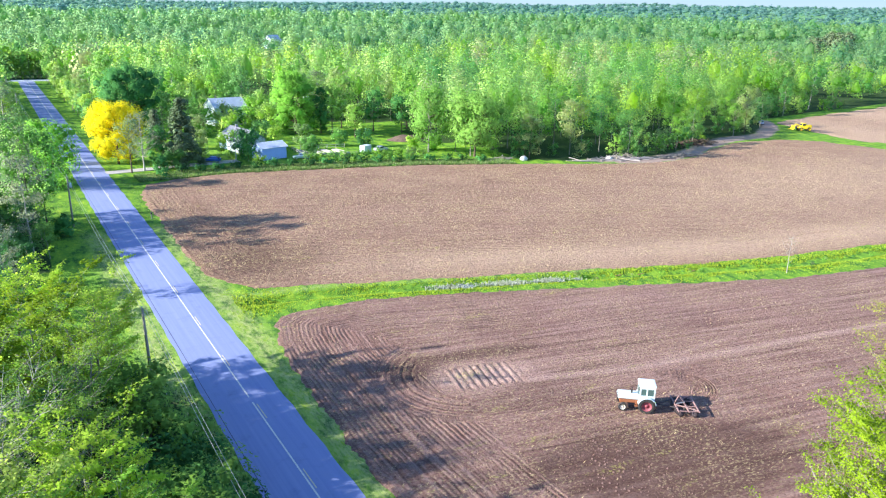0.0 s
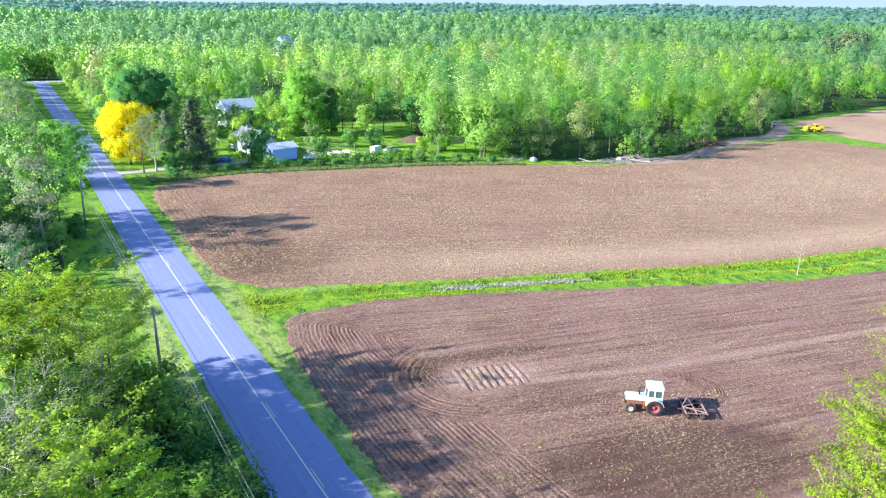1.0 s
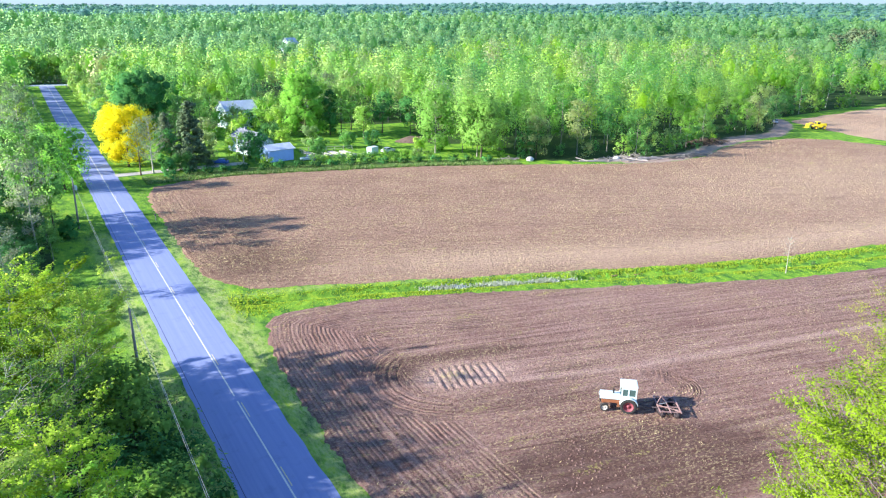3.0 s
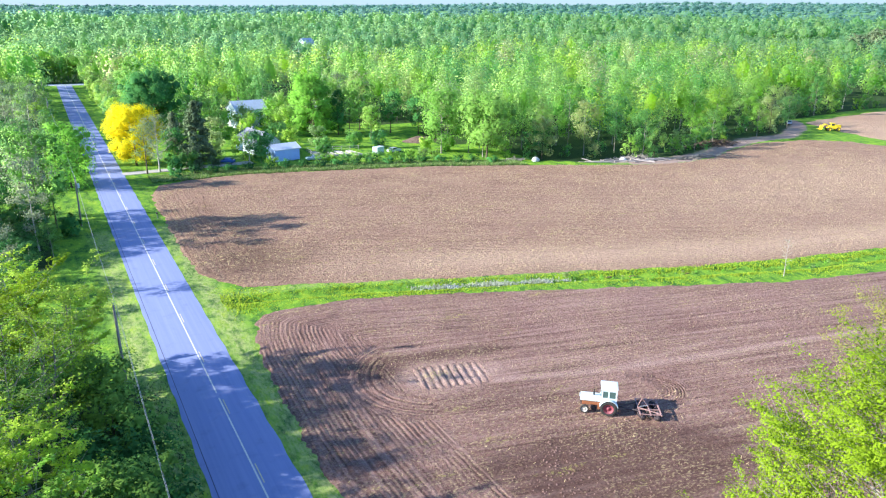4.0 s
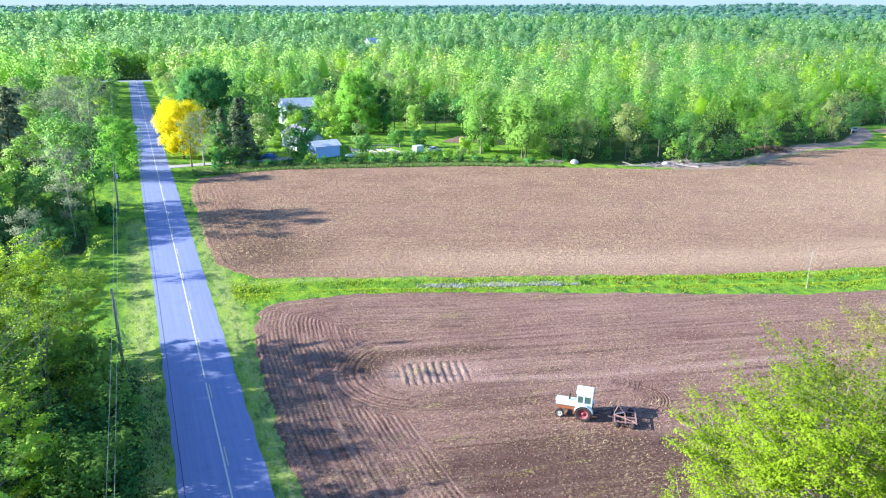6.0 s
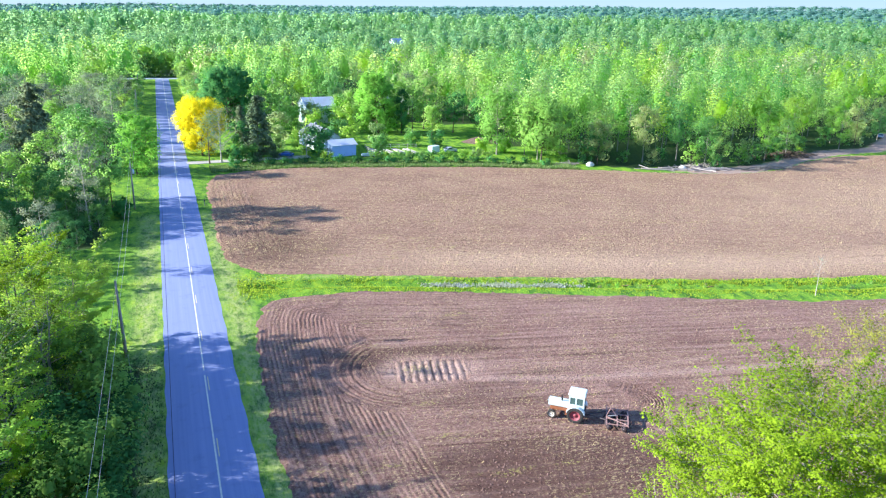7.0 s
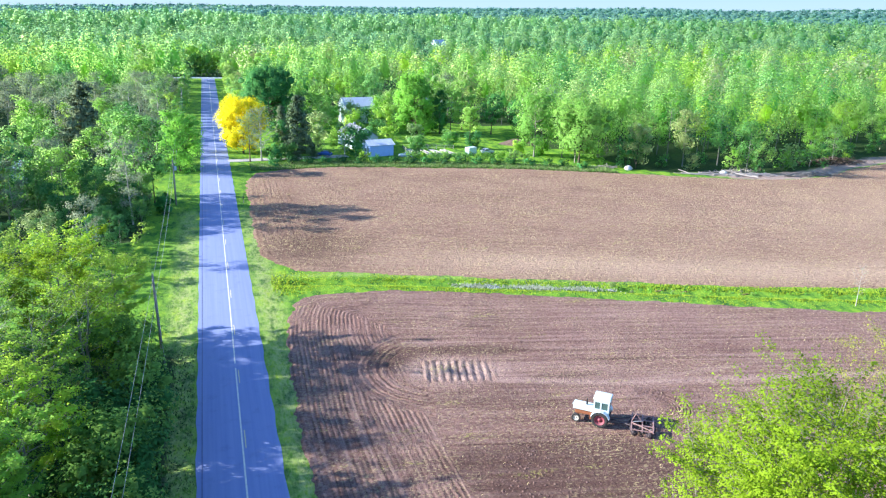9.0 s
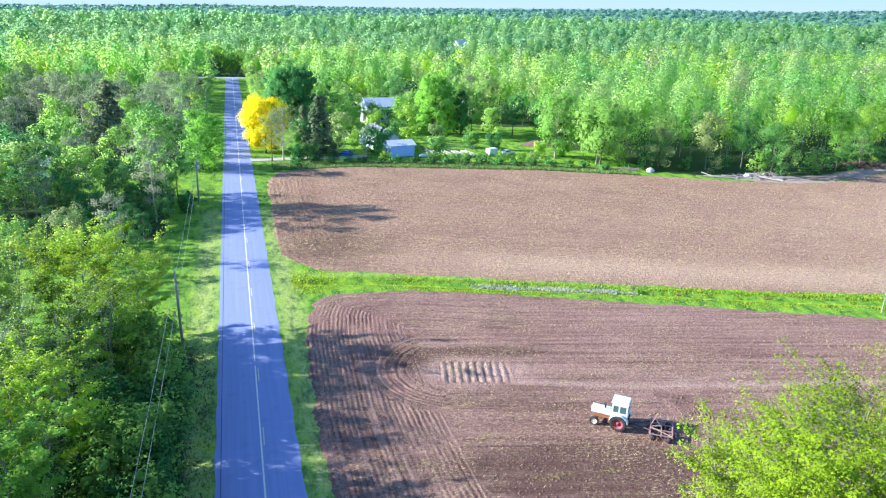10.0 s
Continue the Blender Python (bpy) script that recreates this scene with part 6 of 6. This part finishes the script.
# garden shrubs and small trees round the houses
G = [(18, 177.5, 2.6, 2.3, leaf_wood), (14.8, 176.8, 2.2, 2.0, leaf_dark), (36.8, 178.2, 7.4, 2.9, leaf_dark), (17.5, 194, 6.5, 2.8, leaf_dark), (27, 190, 6.5, 3.0, leaf_wood), (33.5, 184, 5.8, 2.8, leaf_wood), (37.5, 187, 5.0, 2.8, leaf_dark), (41.5, 189, 4.2, 2.2, leaf_wood), (47.5, 200, 6, 2.6, leaf_wood),
     (31, 205, 8, 3.0, leaf_wood), (52, 206, 9, 3.2, leaf_wood), (58, 194, 5, 2.4, leaf_wood), (44, 225, 8, 3.4, leaf_wood), (37, 222, 7, 3, leaf_wood), (56, 232, 9, 3.5, leaf_wood), (54.5, 179.5, 4.2, 2.4, leaf_wood),
     (-10.2, 128.5, 2.3, 1.6, leaf_dark), (68, 190, 3.4, 2.2, leaf_wood), (74, 186, 3.0, 2.2, leaf_wood), (84, 175, 2.4, 1.8, leaf_wood), (91, 174, 2.6, 2.0, leaf_wood), (40, 240, 9, 3.4, leaf_wood), (46, 235, 4.4, 3.0, leaf_wood), (51, 236, 4.6, 3.0, leaf_dark), (56, 236, 5.5, 3.0, leaf_wood), (61, 240, 11, 4, leaf_wood), (43, 213, 6.5, 3.2, leaf_wood), (48.5, 190, 5.5, 2.6, leaf_wood), (57.5, 222, 8, 3.4, leaf_wood), (58.5, 239, 8.5, 3.6, leaf_wood)]
for i, (x, y, H, R, leaf) in enumerate(G):
    put(shrub(500 + i, H, R, 1100, 0.38, leaf, "dark green garden bush" + (" beside the road" if x < 0 else " near the houses") if leaf is leaf_dark else "small bare tree with pale bark in the garden" if leaf is leaf_bud else "leafy light green garden shrub near the houses"), x, y, i)
put(tree(533, 9.6, 2.6, 2.2, 0.16, 260, 0.2, leaf_bud, bark_pale, "small bare garden tree with pale bark", limbs=26, subs=8, rise=1.0), 33.5, 177.6, 0.6)


def earth_bank(x, y, rx, ry, h):
    """A low heap of dark earth."""
    u, a = np.meshgrid(np.linspace(0, 1, 9), np.linspace(0, 2 * np.pi, 40), indexing="ij")
    X, Y = x + rx * u * np.cos(a), y + ry * u * np.sin(a)
    Z = h * (1 - u ** 2) * (1 + 0.35 * vnoise(X, Y, 2.0, 9)) - 0.1
    me = mesh_of("earth_bank", np.stack([X, Y, Z], -1).reshape(-1, 3), grid_faces(9, 40), earth, smooth=True)
    return tagged(new("earth_bank", me), "low bank of dark bare earth beside the lawn", "earth bank")


earth = make_plain("dark_earth", (0.10, 0.07, 0.05), (0.20, 0.14, 0.11), 1.5, 0.95, 0.08)
earth_bank(92, 193, 7, 4.5, 1.3)
# lawn trees behind the garden
L = [(76, 214, 15, 4.2), (83, 222, 17, 4.6), (70, 228, 17, 4.4), (90, 212, 13, 3.8), (97, 205, 12, 3.6), (104, 214, 15, 4.4), (79, 203, 10, 3.2)]
for i, (x, y, H, R) in enumerate(L):
    put(tree(540 + i, H, R, H * 0.28, 0.2, 1500, 0.42, leaf_dark if i in (3, 4) else leaf_lime if i % 2 else leaf_wood, bark_brown, "lawn tree with a clear trunk and green crown", limbs=16, subs=3, sides=4, group="lawn trees", mass=0.34, fine=1), x, y, i * 0.8)
# hedge line along the near side of the garden
for i, x in enumerate(np.arange(38, 84, 3.1)):
    if 40 < x < 48:
        continue
    put(shrub(560 + i, 1.5 + 0.5 * math.sin(i * 2.1), 1.6, 300, 0.3, leaf_wood, "low shrub of the rough hedge by the field", group="hedge shrubs"), x, 172.5 - 0.16 * (x - 38) + 0.8 * math.sin(i * 1.7), i)
for i, x in enumerate(np.arange(14, 96, 4.4)):
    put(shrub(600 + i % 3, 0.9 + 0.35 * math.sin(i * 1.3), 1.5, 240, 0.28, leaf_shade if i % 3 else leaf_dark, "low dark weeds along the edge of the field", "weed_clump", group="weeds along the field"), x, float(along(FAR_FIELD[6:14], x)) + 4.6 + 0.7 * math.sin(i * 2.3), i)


# ---- grass, stubble and clods ----
def tufts(name, places, rng, h, w, mat, label, z=None):
    """Grass in tufts of three blades."""
    n = len(places)
    base = np.concatenate([places, (np.zeros((n, 1)) if z is None else z[:, None])], 1)
    V = []
    for k in range(3):
        a = rng.uniform(0, 6.28, n)
        u = np.stack([np.cos(a), np.sin(a), np.zeros(n)], 1)
        hh = h * rng.uniform(0.5, 1.3, n)
        lean = np.stack([rng.normal(0, 0.35, n), rng.normal(0, 0.35, n), np.ones(n)], 1) * hh[:, None]
        ww = w * rng.uniform(0.7, 1.3, n)[:, None]
        V.append(np.stack([base - u * ww / 2, base + u * ww / 2, base + lean], 1).reshape(-1, 3))
    V = np.concatenate(V)
    m = len(V) // 3
    ob = new(name, mesh_of(name, V, np.arange(3 * m).reshape(m, 3), mat, {"tint": np.repeat(rng.uniform(0, 1, m), 3), "tree": np.repeat(rng.uniform(0, 1, m), 3)}))
    return tagged(ob, label, "grass", kind="stuff")


rng_g = np.random.default_rng(77)


def verge_places(n):
    y = rng_g.uniform(24, 170, n)
    right = rng_g.uniform(0, 1, n) < 0.5
    x = np.where(right, rng_g.uniform(3.35, 7.0, n), rng_g.uniform(-10.5, -4.15, n))
    p = np.stack([x, y], 1)
    return p[(inside(NEAR_FIELD, x, y) < 0.1) & (inside(FAR_FIELD, x, y) < 0.1)]


p = verge_places(17000)
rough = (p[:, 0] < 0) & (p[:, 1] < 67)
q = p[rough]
tufts("shade_grass", q, rng_g, 0.30, 0.13, shade_blade, "rough grass and weeds beside the road, coloured dark for the shade", np.full(len(q), -0.14))
p = p[~rough]
tufts("verge_grass", p, rng_g, 0.18, 0.12, grass_blade, "uneven green grass along the road verges", np.full(len(p), -0.14))
x = rng_g.uniform(6, 150, 20000)
y = along(DITCH, x) + rng_g.normal(0, 2.4, len(x))
p = np.stack([x, y], 1)[(inside(NEAR_FIELD, x, y) < 0.2) & (inside(FAR_FIELD, x, y) < 0.2)]
wet = (p[:, 0] > 32) & (p[:, 0] < 54) & (np.abs(p[:, 1] - along(DITCH, p[:, 0])) < 0.75)
p = p[~wet | (rng_g.uniform(0, 1, len(p)) < 0.12)]
tufts("ditch_reeds", p, rng_g, 0.22, 0.20, reed_blade, "lush green grass and weeds lining the ditch", ditch_depth(p[:, 0], p[:, 1]) - 0.08)
x = np.concatenate([rng_g.uniform(31, 55, 260), rng_g.normal(35, 1.3, 170), rng_g.normal(43, 1.8, 330), rng_g.normal(49.5, 1.1, 200)])
y = along(DITCH, x) + rng_g.normal(0.1, 0.55, len(x))
p = np.stack([x, y], 1)
tufts("dry_reeds", p, rng_g, 0.24, 0.20, dry_blade, "pale dry reeds standing in the wet ditch", np.maximum(ditch_depth(x, y), -0.25) - 0.02)
weed = [shrub(620, 0.6, 1.0, 240, 0.2, leaf_wood, "lush clump of weeds in the ditch", "weed_clump", group="ditch weeds"), shrub(621, 0.5, 1.1, 240, 0.2, leaf_column, "bright green clump of ditch weeds", "weed_clump", group="ditch weeds")]
spots = [(x, along(DITCH, x) + rng_s.normal(0, 0.9)) for x in list(np.arange(54, 118, 0.9))]
plant(weed, spots, [0.5, 0.5], rng_s, 0.3, 0.62)
x = rng_g.uniform(8, 100, 9000)
y = along(FAR_FIELD[7:14], x) + rng_g.uniform(-0.3, 7, len(x))
p = np.stack([x, y], 1)
tufts("field_edge_grass", p, rng_g, 0.5, 0.3, grass_blade, "rough grass along the far edge of the field")


straw_mat = painted("straw", (0.58, 0.47, 0.24), 0.9, 0, 0.3)


def litter(name, poly, x, y, n, rng, length, width, mat, label, density=None):
    """Loose straw and stalks lying or standing on the soil."""
    px, py = rng.uniform(*x, n), rng.uniform(*y, n)
    ok = inside(poly, px, py) > 0.6
    if density is not None:
        ok &= rng.uniform(0, 1, n) < density(px, py)
    px, py = px[ok], py[ok]
    k = len(px)
    c = np.stack([px, py, rng.uniform(0.09, 0.16, k)], 1)
    a = rng.uniform(0, 6.28, k)
    u = np.stack([np.cos(a), np.sin(a), rng.uniform(0, 1.4, k)], 1) * (length * rng.uniform(0.5, 1.4, k))[:, None]
    s = np.stack([-np.sin(a), np.cos(a), np.zeros(k)], 1) * (width * rng.uniform(0.6, 1.3, k))[:, None]
    up = np.array([0, 0, width * 0.5])
    V = np.stack([c - s / 2, c + s / 2, c + u + up, c + u - s / 2], 1).reshape(-1, 3)
    return tagged(new(name, mesh_of(name, V, np.arange(4 * k).reshape(k, 4), mat)), label, "straw", kind="stuff")


litter("stubble", FAR_FIELD, (6, 200), (62, 166), 52000, rng_g, 0.17, 0.06, straw_mat, "pale corn stubble scattered over the far field", lambda px, py: np.clip(0.65 + 0.5 * vnoise(px, py, 9, 12), 0, 1))
litter("straw_bits", NEAR_FIELD, (6, 110), (22, 80), 16000, rng_g, 0.12, 0.045, straw_mat, "bits of pale straw on the tilled soil", lambda px, py: np.clip(0.55 + 0.8 * vnoise(px, py, 6, 13), 0, 1))


def clods(name, poly, x, y, n, rng, size, mat, label):
    px, py = rng.uniform(*x, n), rng.uniform(*y, n)
    ok = inside(poly, px, py) > 0.5
    px, py = px[ok], py[ok]
    k = len(px)
    s = size * rng.uniform(0.4, 1.4, k) ** 1.5
    a = rng.uniform(0, 6.28, k)
    V = []
    for i in range(4):
        t = a + i * 1.57 + rng.uniform(-0.4, 0.4, k)
        V.append(np.stack([px + np.cos(t) * s, py + np.sin(t) * s, np.full(k, 0.02)], 1))
    V.append(np.stack([px + rng.normal(0, 0.2, k) * s, py + rng.normal(0, 0.2, k) * s, 0.07 + s * 0.9], 1))
    V = np.stack(V, 1).reshape(-1, 3)
    b = 5 * np.arange(k)
    F = np.concatenate([np.stack([b + i, b + (i + 1) % 4, b + 4], 1) for i in range(4)])
    z = np.zeros(len(V))
    return tagged(new(name, mesh_of(name, V, F, mat, {"row": z, "dry": z, "moist_and_shade": z, "rut": z})), label, "soil", kind="stuff")


clods("soil_clods", NEAR_FIELD, (5, 75), (28, 80), 14000, rng_g, 0.075, soil_near, "loose clods of brown soil on the tilled field")
